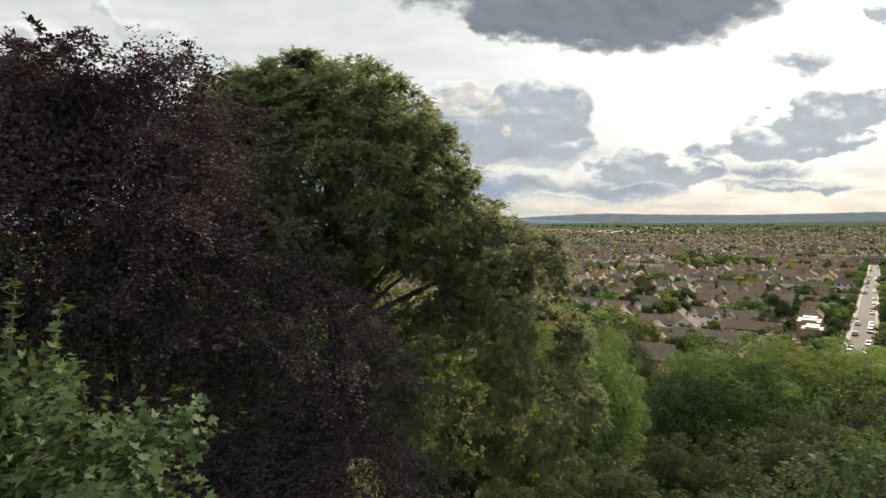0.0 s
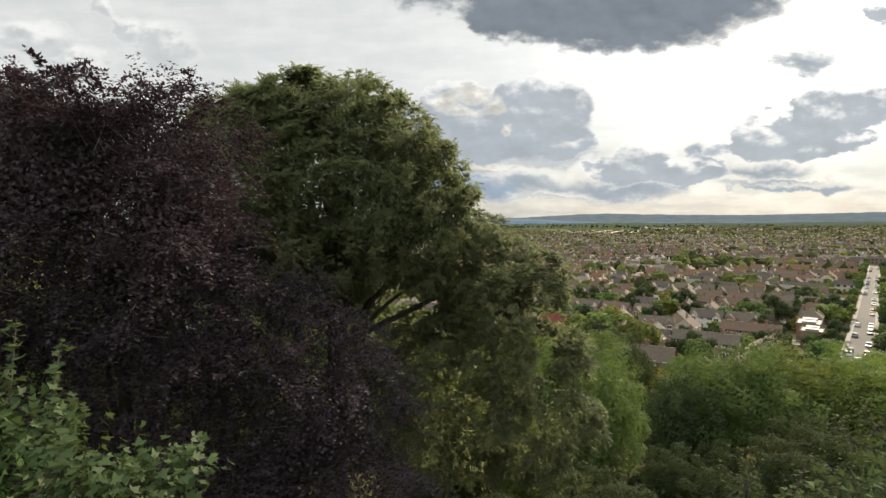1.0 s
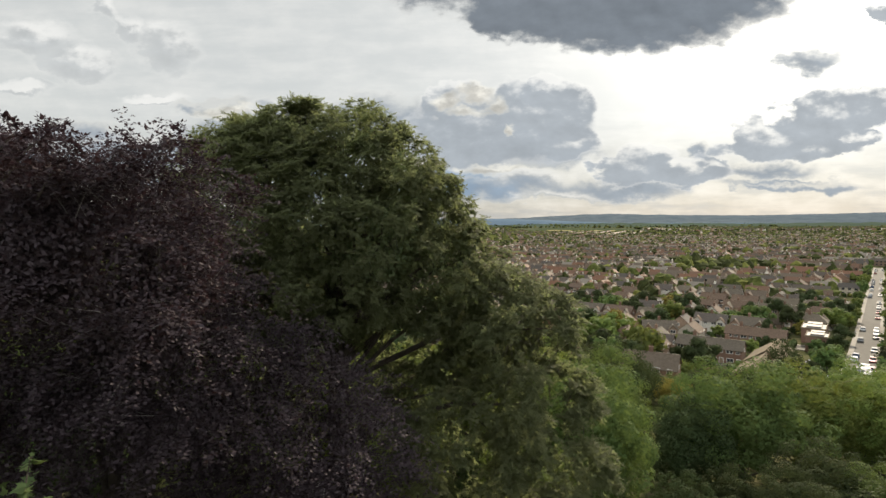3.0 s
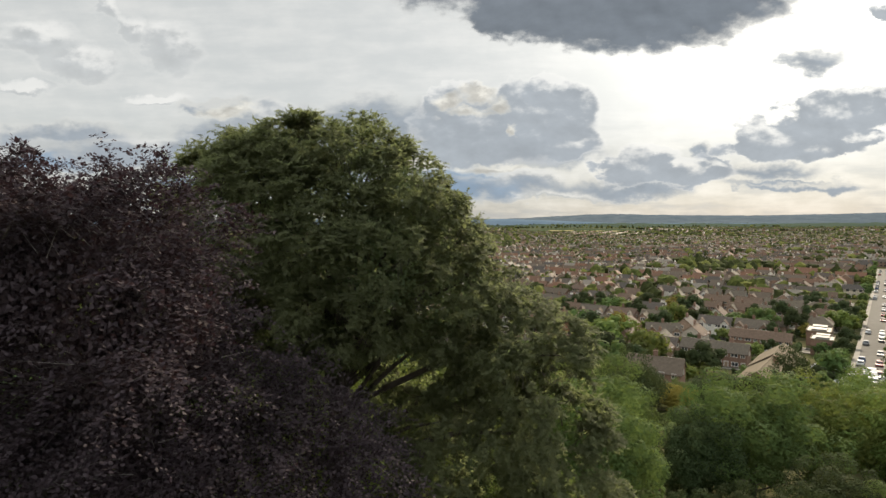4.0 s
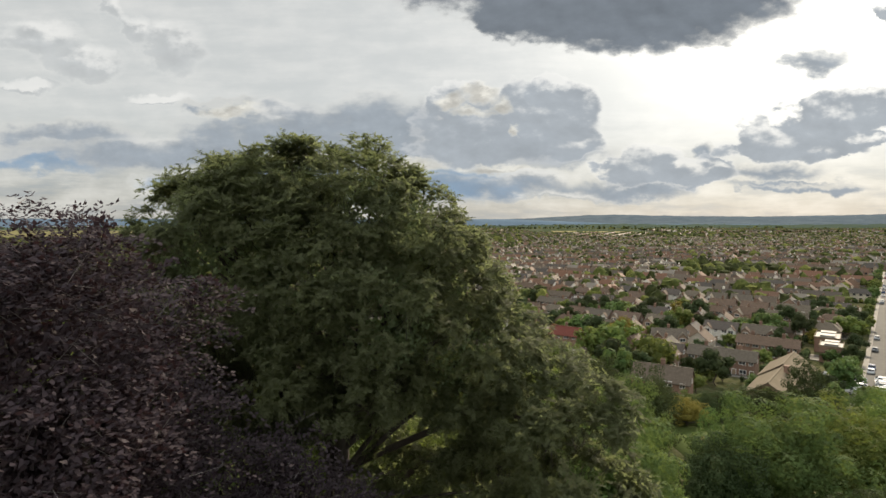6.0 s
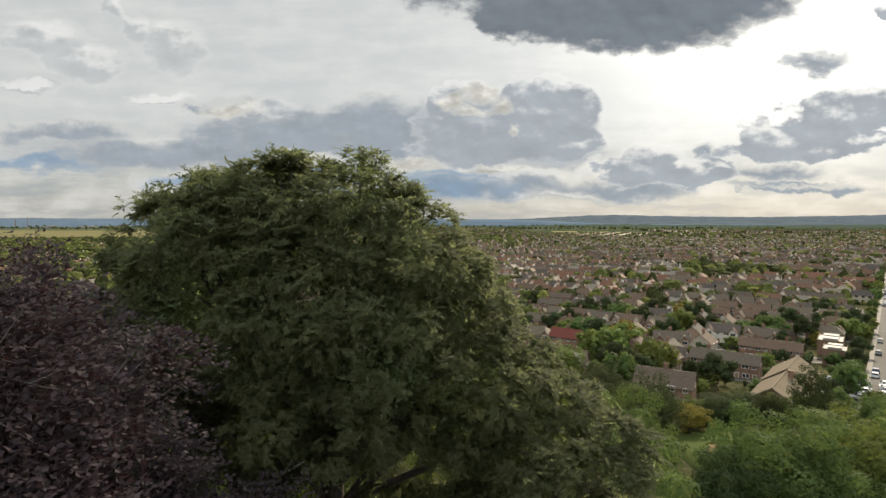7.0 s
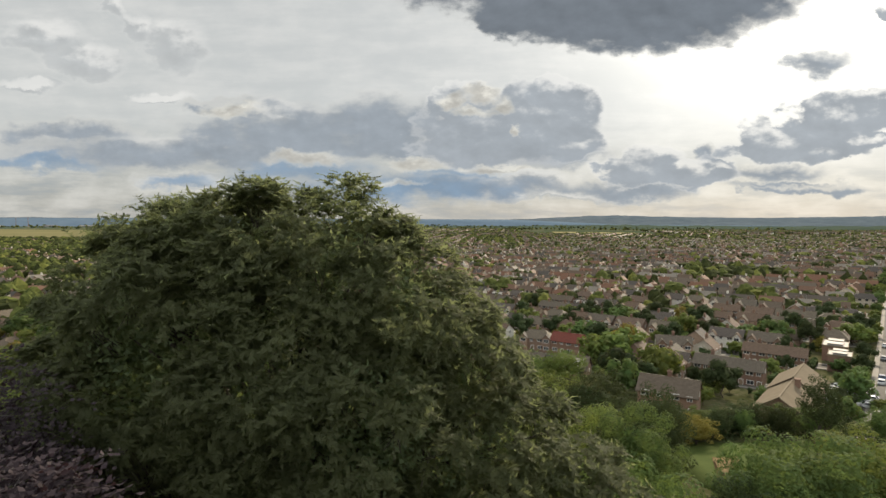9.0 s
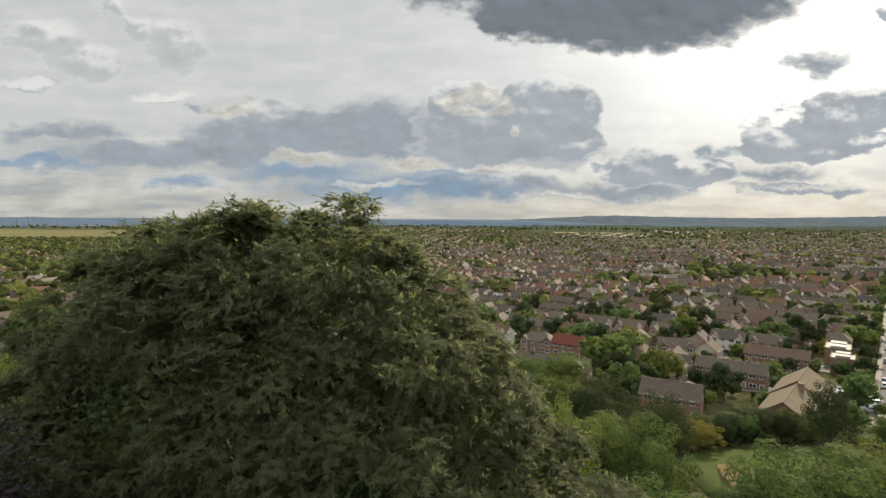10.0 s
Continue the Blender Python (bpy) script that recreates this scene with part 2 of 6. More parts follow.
HAZEL = leaf_material("hazel_leaves", (0.034, 0.052, 0.022), (0.088, 0.116, 0.046), (0.13, 0.16, 0.045), 0.30, 0.7, 0.08)
YELLOWING = leaf_material("yellowing_leaves", (0.14, 0.13, 0.035), (0.25, 0.21, 0.055), (0.33, 0.27, 0.05), 0.38, 0.75, 0.05)
FAR_GREEN = leaf_material("far_crowns", (0.034, 0.050, 0.017), (0.140, 0.165, 0.050), (0.12, 0.14, 0.04), 0.06, 0.9, 0.02)
FAR_LIGHT = leaf_material("far_light_crowns", (0.070, 0.088, 0.024), (0.210, 0.225, 0.062), (0.15, 0.16, 0.04), 0.06, 0.9, 0.02)
FAR_DARK = leaf_material("far_dark_crowns", (0.022, 0.032, 0.014), (0.070, 0.085, 0.030), (0.08, 0.10, 0.03), 0.06, 0.9, 0.02)
BARK_PALE = rough_material("pale_twig_bark", (0.12, 0.105, 0.10), (0.22, 0.20, 0.19), 3.0, 0.9, 0.0)
BARK = rough_material("bark", (0.035, 0.028, 0.022), (0.10, 0.085, 0.068), 3.0, 0.9, 0.6)
ROOF = varied_material("roof_tiles", [(0.117, 0.093, 0.071), (0.134, 0.096, 0.073), (0.117, 0.099, 0.078), (0.099, 0.085, 0.074), (0.133, 0.093, 0.068), (0.133, 0.111, 0.084)], 0.7, grain=1.5, spec=0.16, stripe=1.6)
ROOF_RED = varied_material("red_roof_tiles", [(0.136, 0.034, 0.022)], 0.6, stripe=1.6)
ROOF_FAR = varied_material("far_roof_tiles", [(0.115, 0.083, 0.061), (0.146, 0.088, 0.061), (0.092, 0.077, 0.064), (0.081, 0.072, 0.064), (0.161, 0.088, 0.058), (0.123, 0.099, 0.077), (0.207, 0.184, 0.154)], 0.7, by="island", spec=0.14)
WALL = varied_material("house_walls", [(0.40, 0.36, 0.30), (0.20, 0.135, 0.10), (0.58, 0.56, 0.51), (0.24, 0.165, 0.12), (0.32, 0.26, 0.19), (0.21, 0.14, 0.105), (0.26, 0.19, 0.14)], 0.85)
WALL_FAR = varied_material("far_walls", [(0.448, 0.392, 0.314), (0.213, 0.140, 0.101), (0.627, 0.594, 0.526), (0.269, 0.185, 0.134), (0.336, 0.269, 0.202), (0.224, 0.157, 0.112), (0.190, 0.134, 0.101)], 0.85, by="island")
BRICK = rough_material("brick", (0.140, 0.085, 0.062), (0.235, 0.150, 0.108), 2.0, 0.9, 0.4, own=0.3)
TAN_ROOF = rough_material("tan_sheet_roof", (0.135, 0.108, 0.073), (0.20, 0.163, 0.114), 0.6, 0.85, 0.2, spec=0.1)
WHITE = rough_material("white_paint", (0.64, 0.63, 0.60), (0.80, 0.79, 0.76), 2.0, 0.7, 0.05, spec=0.2)
FELT = rough_material("flat_roof_felt", (0.17, 0.163, 0.155), (0.30, 0.287, 0.268), 0.8, 0.6, 0.1, own=0.4, spec=0.12)
TIMBER = rough_material("weathered_timber", (0.12, 0.09, 0.06), (0.26, 0.20, 0.14), 3.0, 0.85, 0.3, own=0.5)
TARMAC = rough_material("tarmac", (0.062, 0.059, 0.054), (0.110, 0.104, 0.094), 0.4, 0.8, 0.1, spec=0.10)
PAVING = rough_material("paving", (0.14, 0.13, 0.115), (0.22, 0.205, 0.18), 0.8, 0.75, 0.1, spec=0.12)
GLASS, _k, _b, _o = material("window_glass")
_b.inputs["Base Color"].default_value, _b.inputs["Roughness"].default_value = (0.03, 0.035, 0.04, 1), 0.06
RUBBER = rough_material("tyre_rubber", (0.012, 0.012, 0.012), (0.03, 0.03, 0.03), 20.0, 0.8, 0.1)
METAL = rough_material("rim_metal", (0.35, 0.35, 0.36), (0.5, 0.5, 0.5), 8.0, 0.35, 0.0, metal=0.9)
CARPAINT = varied_material("car_paint", [(0.55, 0.56, 0.57), (0.03, 0.03, 0.035), (0.75, 0.75, 0.74), (0.04, 0.07, 0.16), (0.25, 0.26, 0.27), (0.22, 0.03, 0.03)], 0.22, grain=0.5, spec=0.6)
GRASS = rough_material("lawn", (0.044, 0.068, 0.019), (0.085, 0.106, 0.032), 0.25, 0.9, 0.4, spec=0.03)
DIRT = rough_material("bare_path", (0.12, 0.085, 0.042), (0.19, 0.14, 0.075), 0.5, 0.9, 0.4, spec=0.03)


def ground_material():
    m, k, bs, out = material("ground_cover")
    co = k.node("ShaderNodeTexCoord").outputs["Object"]
    broad, mid, small = k.noise(co, 0.004, 4.0), k.noise(co, 0.045, 5.0), k.noise(co, 0.6, 6.0)
    near = k.mix(k.step(mid.outputs[0], 0.3, 0.7), (0.034, 0.042, 0.017), (0.095, 0.094, 0.046))
    near = k.mix(k.step(small.outputs[0], 0.45, 0.75, 0.0, 0.6), near, (0.15, 0.13, 0.095))
    farm = k.node("ShaderNodeTexVoronoi")
    k.put(farm.inputs["Vector"], k.vec("MULTIPLY", co, (1.0, 2.2, 1.0)))
    farm.inputs["Scale"].default_value = 0.0022
    sp = k.node("ShaderNodeSeparateColor")
    k.put(sp.inputs[0], farm.outputs["Color"])
    fields = k.ramp(sp.outputs[0], (0.0, (0.055, 0.070, 0.042)), (0.45, (0.072, 0.086, 0.050)), (0.7, (0.115, 0.112, 0.068)), (1.0, (0.082, 0.090, 0.056)))
    se = k.node("ShaderNodeSeparateXYZ")
    k.put(se.inputs[0], co)
    far = k.step(k.math("MULTIPLY_ADD", broad.outputs[0], 700.0, se.outputs[1]), 2050.0, 2250.0)
    col = k.mix(far, near, fields)
    k.put(bs.inputs["Base Color"], col)
    bs.inputs["Roughness"].default_value = 0.95
    bs.inputs["Specular IOR Level"].default_value = 0.0
    return m


GROUND = ground_material()
# distance haze over the ridge is painted into its base colour as blue
HILLS = rough_material("hazy_wooded_hills", (0.058, 0.082, 0.108), (0.140, 0.165, 0.185), 0.012, 1.0, 0.0, spec=0.0, fine=6.0)
NEAR_WOODS = rough_material("wooded_rise", (0.030, 0.048, 0.040), (0.095, 0.118, 0.085), 0.016, 1.0, 0.0, spec=0.0, fine=7.0)
# the blue here is air haze mixed into the land's colour
FAR_SHORE = rough_material("hazy_far_shore", (0.075, 0.115, 0.165), (0.130, 0.175, 0.230), 0.006, 1.0, 0.0, spec=0.0, fine=8.0)
WATER, _k, _b, _o = material("river_water")
_b.inputs["Base Color"].default_value, _b.inputs["Roughness"].default_value = (0.10, 0.15, 0.20, 1), 0.12

# ---------------------------------------------------------------- geometry helpers
RNG = np.random.default_rng(7)


def ground_height(x, y):
    """The hill falls away from under the camera to the plain."""
    z = np.interp(y, [-400, -60, 0, 12, 45, 76, 97, 125, 180, 260], [-4, -7, -10, -12, -19.5, -26, -30, -35.5, -41, -42])
    roll = 0.5 * np.sin(np.asarray(x) * 0.06 + np.asarray(y) * 0.04) * np.clip((180 - np.asarray(y)) / 80, 0, 1)
    return z + roll


def gz(x, y):
    return float(ground_height(x, y))


def mesh_of(name, verts, faces, mats, slots=None, smooth=False):
    me = bpy.data.meshes.new(name)
    me.from_pydata(verts, [], faces)
    for m in mats if isinstance(mats, (list, tuple)) else [mats]:
        me.materials.append(m)
    if slots is not None:
        me.polygons.foreach_set("material_index", slots)
    if smooth:
        me.polygons.foreach_set("use_smooth", [True] * len(me.polygons))
    me.update()
    return me


def mesh_fast(name, co, per, mat):
    """A mesh from equal faces of `per` corners whose corners lie one after another in co."""
    n = len(co) // per
    me = bpy.data.meshes.new(name)
    me.vertices.add(len(co))
    me.vertices.foreach_set("co", np.ascontiguousarray(co, dtype=np.float32).ravel())
    me.loops.add(len(co))
    me.loops.foreach_set("vertex_index", np.arange(len(co), dtype=np.int32))
    me.polygons.add(n)
    me.polygons.foreach_set("loop_start", np.arange(0, len(co), per, dtype=np.int32))
    me.materials.append(mat)
    me.update(calc_edges=True)
    return me


def thing(name, x, y, z, label, category, turn=0.0, group="", kind=""):
    """An Empty at a thing's base, that carries its parts."""
    ob = new(name)
    ob.empty_display_size = 0.2
    ob.matrix_basis = pose(x, y, z, 0, 0, turn)
    return tagged(ob, label, category, group, kind)


def part(name, me, parent, label=""):
    ob = new(name, me)
    ob.parent = parent
    return tagged(ob, label) if label else ob


class Solid:
    """Collects boxes, prisms and tubes into one mesh."""

    def __init__(self):
        self.v, self.f, self.s = [], [], []

    def add(self, verts, faces, slot=0):
        o = len(self.v)
        self.v += [tuple(map(float, p)) for p in verts]
        self.f += [tuple(o + i for i in fc) for fc in faces]
        self.s += [slot] * len(faces)
        return self

    def box(self, x0, y0, z0, x1, y1, z1, slot=0):
        v = [(x0, y0, z0), (x1, y0, z0), (x1, y1, z0), (x0, y1, z0), (x0, y0, z1), (x1, y0, z1), (x1, y1, z1), (x0, y1, z1)]
        return self.add(v, [(0, 3, 2, 1), (4, 5, 6, 7), (0, 1, 5, 4), (1, 2, 6, 5), (2, 3, 7, 6), (3, 0, 4, 7)], slot)

    def tube(self, pts, radii, sides=7, slot=0):
        pts = [Vector(p) for p in pts]
        rings = []
        for i, p in enumerate(pts):
            d = (pts[min(i + 1, len(pts) - 1)] - pts[max(i - 1, 0)]).normalized()
            a = d.orthogonal().normalized()
            b = d.cross(a)
            rings += [p + radii[i] * (math.cos(t) * a + math.sin(t) * b) for t in (2 * math.pi * j / sides for j in range(sides))]
        faces = [(i * sides + j, i * sides + (j + 1) % sides, (i + 1) * sides + (j + 1) % sides, (i + 1) * sides + j)
                 for i in range(len(pts) - 1) for j in range(sides)]
        return self.add(rings, faces, slot)

    def mesh(self, name, mats, smooth=False):
        return mesh_of(name, self.v, self.f, mats, self.s, smooth)


def unit(n):
    v = RNG.normal(size=(n, 3))
    return v / np.linalg.norm(v, axis=1, keepdims=True)


def norm(v):
    return v / np.maximum(np.linalg.norm(v, axis=1, keepdims=True), 1e-6)


def diamonds(base, along, across, length, width, fold=0.25):
    """Leaves as folded quads: base, side, tip, side."""
    up = np.cross(along, across)
    n = len(base)
    length, width = np.broadcast_to(length, n)[:, None], np.broadcast_to(width, n)[:, None]
    mid = base + along * length * 0.45
    out = np.empty((n, 4, 3))
    out[:, 0] = base
    out[:, 1] = mid + across * width * 0.5 + up * width * fold * 0.5
    out[:, 2] = base + along * length - up * width * fold * 0.6
    out[:, 3] = mid - across * width * 0.5 + up * width * fold * 0.5
    return out.reshape(-1, 3)


def darts(base, along, across, length, width):
    """Small leaves as single triangles, for trees farther off."""
    n = len(base)
    length, width = np.broadcast_to(length, n)[:, None], np.broadcast_to(width, n)[:, None]
    out = np.empty((n, 3, 3))
    out[:, 0], out[:, 1], out[:, 2] = base - across * width * 0.5, base + across * width * 0.5, base + along * length
    return out.reshape(-1, 3)


def shell(lobes, n, inner=0.72, rough=0.16):
    """Points in the outer shell of a crown made of lobes, and the way outwards; none deep inside another lobe."""
    lobes = np.array(lobes, float)
    area = (lobes[:, 3] * lobes[:, 4] * lobes[:, 5]) ** (2 / 3)
    pts, outs = [], []
    pick = RNG.choice(len(lobes), size=n * 3, p=area / area.sum())
    d = unit(n * 3)
    c, r = lobes[pick, :3], lobes[pick, 3:6]
    lump = 1 + rough * (np.sin(d[:, 0] * 5.1 + pick) * np.sin(d[:, 1] * 4.7 + 2 * pick) + np.sin(d[:, 2] * 6.3 + d[:, 0] * 3.0 + pick))
    k = inner + (1 - inner) * np.sqrt(RNG.random(n * 3))
    p = c + d * r * (k * lump)[:, None]
    keep = np.ones(n * 3, bool)
    for i, (x, y, z, a, b, e) in enumerate(lobes):
        q = ((p - (x, y, z)) / (a, b, e))
        keep &= (pick == i) | ((q ** 2).sum(1) > 0.55)
    p, o = p[keep], norm(d / r)[keep]
    return p[:n], o[:n]


# ---------------------------------------------------------------- ground and distance


def make_ground():
    ys = np.concatenate([np.arange(-400, -20, 40), np.arange(-20, 270, 5), np.geomspace(270, 4900, 40)])
    half = np.concatenate([np.arange(0, 120, 8), np.geomspace(120, 4900, 36)])
    xs = np.concatenate([-half[:0:-1], half])
    gx, gy = np.meshgrid(xs, ys)
    co = np.stack([gx, gy, ground_height(gx, gy)], -1).reshape(-1, 3)
    w = len(xs)
    faces = [(i * w + j, i * w + j + 1, (i + 1) * w + j + 1, (i + 1) * w + j) for i in range(len(ys) - 1) for j in range(w - 1)]
    ob = new("ground", mesh_of("ground", co.tolist(), faces, GROUND, smooth=True))
    tagged(ob, "hillside and town plain with rough grass and gardens", "ground", kind="structure")


make_ground()


def ridge(name, az, crest, steps, mat, label):
    """A long low rise: its crest heights by bearing, its section by distance and share of the height."""
    rows = [(math.sin(a) * far, math.cos(a) * far, -42.5 + (h + 42.5) * share) for far, share in steps for a, h in zip(az, crest)]
    w = len(az)
    faces = [(i * w + j, (i + 1) * w + j, (i + 1) * w + j + 1, i * w + j + 1) for i in range(len(steps) - 1) for j in range(w - 1)]
    tagged(new(name, mesh_of(name, rows, faces, mat, smooth=True)), label, "hills", kind="structure")


def make_hills():
    """A long wooded ridge on the skyline, low on one side, with a lower rise before it and a shore far off; ridge and
    shore are painted blue for haze.
    """
    az = np.radians(np.linspace(-75, 75, 700))
    t = np.tan(az)
    crest = np.interp(t, [-4, -0.9, -0.3, 0.10, 0.14, 0.17, 0.24, 0.30, 0.36, 0.44, 0.52, 0.60, 0.70, 0.80, 1.2, 4],
                      [14, 10, 2, 2, 6, 16, 33, 37, 32, 24, 21, 23, 29, 35, 40, 34])
    crest = crest + np.array([3.0 * noise.noise((float(a) * 45, 0.3, 0)) + 2.0 * noise.noise((float(a) * 150, 1.3, 0)) + 1.6 * noise.noise((float(a) * 420, 2.3, 0)) for a in az])
    ridge("backdrop_hills", az, crest, ((4050, 0.0), (4300, 0.35), (4500, 0.75), (4620, 1.0), (4800, 0.5), (4890, 0.0)), HILLS, "low wooded ridge on the far skyline, painted blue-green for haze")
    low = np.interp(t, [-4, 0.05, 0.16, 0.30, 0.55, 0.8, 1.2, 4], [-42, -41, -32, -26, -28, -22, -20, -24])
    low = low + np.array([4.0 * noise.noise((float(a) * 60, 5.3, 0)) + 2.5 * noise.noise((float(a) * 260, 6.3, 0)) for a in az])
    ridge("backdrop_rise", az, low, ((2900, 0.0), (3150, 0.6), (3350, 1.0), (3700, 0.5), (3900, 0.0)), NEAR_WOODS, "dark green wooded rise before the far ridge")
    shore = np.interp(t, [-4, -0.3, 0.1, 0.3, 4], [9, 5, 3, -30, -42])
    ridge("backdrop_shore", az, shore, ((3760, 0.0), (3900, 0.6), (4020, 1.0), (4040, 0.0)), FAR_SHORE, "far shore beyond the river, haze painted on as blue")


make_hills()

# ---------------------------------------------------------------- the three near trees


def limbs(tips, root, fork, base_r, seed, sides=7):
    """Trunk up to a fork and curved limbs from there to the tips."""
    rnd = random.Random(seed)
    trunk, boughs = Solid(), []
    root, fork = Vector(root), Vector(fork)
    side = Vector((rnd.uniform(-0.5, 0.5), rnd.uniform(-0.5, 0.5), 0))
    trunk.tube([root, root + (fork - root) * 0.12 + side * 0.1, root.lerp(fork, 0.5) + side, fork],
               [base_r * 1.5, base_r, base_r * 0.85, base_r * 0.7], 10)
    for tip in tips:
        tip = Vector(tip)
        share = (tip.z - root.z - 2.0) / (fork.z - root.z)
        start = root.lerp(fork, max(0.35, min(share, rnd.uniform(0.8, 1.0))))
        reach = (tip - start).length
        mid = start.lerp(tip, 0.5) + Vector((rnd.uniform(-0.12, 0.12), rnd.uniform(-0.12, 0.12), 0.10)) * reach
        r = base_r * rnd.uniform(0.25, 0.45)
        boughs.append(Solid().tube([start, start.lerp(mid, 0.5), mid, mid.lerp(tip, 0.55), tip], [r, r * 0.8, r * 0.6, r * 0.35, r * 0.12], sides))
    return trunk, boughs


def twigs(points, inward, length, radius, mat, name):
    """Thin three-sided twigs from each point back into the crown."""
    n = len(points)
    a = norm(np.cross(inward, unit(n)))
    b = np.cross(inward, a)
    tri = [a * radius, (-0.5 * a + 0.87 * b) * radius, (-0.5 * a - 0.87 * b) * radius]
    root = points + inward * length + unit(n) * length * 0.12
    out = np.empty((n, 3, 3))
    out[:, 0], out[:, 1], out[:, 2] = root + tri[0], root + tri[1], points
    out2 = np.empty((n, 3, 3))
    out2[:, 0], out2[:, 1], out2[:, 2] = root + tri[1], root + tri[2], points
    return mesh_fast(name, np.concatenate([out.reshape(-1, 3), out2.reshape(-1, 3)]), 3, mat)


def filler(lobes, n, size, mat, name, inner=0.35, outer=0.72):
    """The deep inside of a crown: shaded larger leaf sprays."""
    lobes = np.array(lobes, float)
    pick = RNG.integers(0, len(lobes), n)
    p = lobes[pick, :3] + unit(n) * lobes[pick, 3:6] * RNG.uniform(inner, outer, n)[:, None]
    a = unit(n)
    c = norm(np.cross(a, unit(n)))
    return mesh_fast(name, darts(p, a, c, size * RNG.uniform(0.7, 1.4, n), size * 0.8), 3, mat)


BEECH_LOBES = [
    (-10.2, 16.4, 0.8, 4.35, 4.05, 3.90), (-6.2, 13.9, 1.6, 1.95, 2.25, 2.80), (-6.6, 15.4, -0.6, 2.45, 2.25, 2.80), (-15.0, 16.5, 0.9, 5.65, 4.65, 4.50), (-10.8, 15.2, 2.9, 2.45, 2.45, 2.30),
    (-4.2, 17.0, -3.2, 2.85, 2.45, 3.40), (-2.9, 16.2, -6.8, 2.85, 2.45, 3.60), (-9.0, 15.2, -4.8, 5.05, 3.45, 4.20), (-5.8, 14.6, -6.8, 3.25, 2.45, 3.20), (-14.5, 14.0, -4.5, 4.65, 3.45, 4.10), (-12.6, 15.4, -1.6, 3.6, 3.2, 3.2), (-8.0, 14.8, 1.6, 2.4, 2.4, 2.8), (-7.9, 12.8, 2.4, 1.6, 1.3, 1.6),
]


def beech_sprays(p, ahead, per, reach):
    """Level, slightly drooping sprays of small oval leaves in two rows."""
    n = len(p)
    flat = norm(np.cross(ahead, norm(unit(n) * 0.35 + (0, 0, 1.0))))
    s = np.tile(np.linspace(-reach, reach, per), (n, 1)) + RNG.normal(0, 0.03, (n, per))
    sidesign = np.where(np.arange(per) % 2, 1.0, -1.0)[None, :]
    sag = -0.32 * (s + reach) ** 2
    base = p[:, None] + ahead[:, None] * s[..., None] + np.array([0, 0, 1.0]) * sag[..., None] + RNG.normal(0, 0.022, (n, per, 3))
    base = base + flat[:, None] * (sidesign * RNG.uniform(0.0, 0.16, (n, per)) * (reach * 1.15 - s))[..., None]
    along = norm((ahead[:, None] * 0.6 + flat[:, None] * sidesign[..., None] * 0.8 + RNG.normal(0, 0.30, (n, per, 3)) + (0, 0, -0.12)).reshape(-1, 3))
    base = base.reshape(-1, 3)
    across = norm(np.cross(along, norm(RNG.normal(0, 0.30, base.shape) + (0, -0.15, 1.0))))
    size = RNG.uniform(0.070, 0.112, len(base))
    return diamonds(base, along, across, size, size * 0.66)


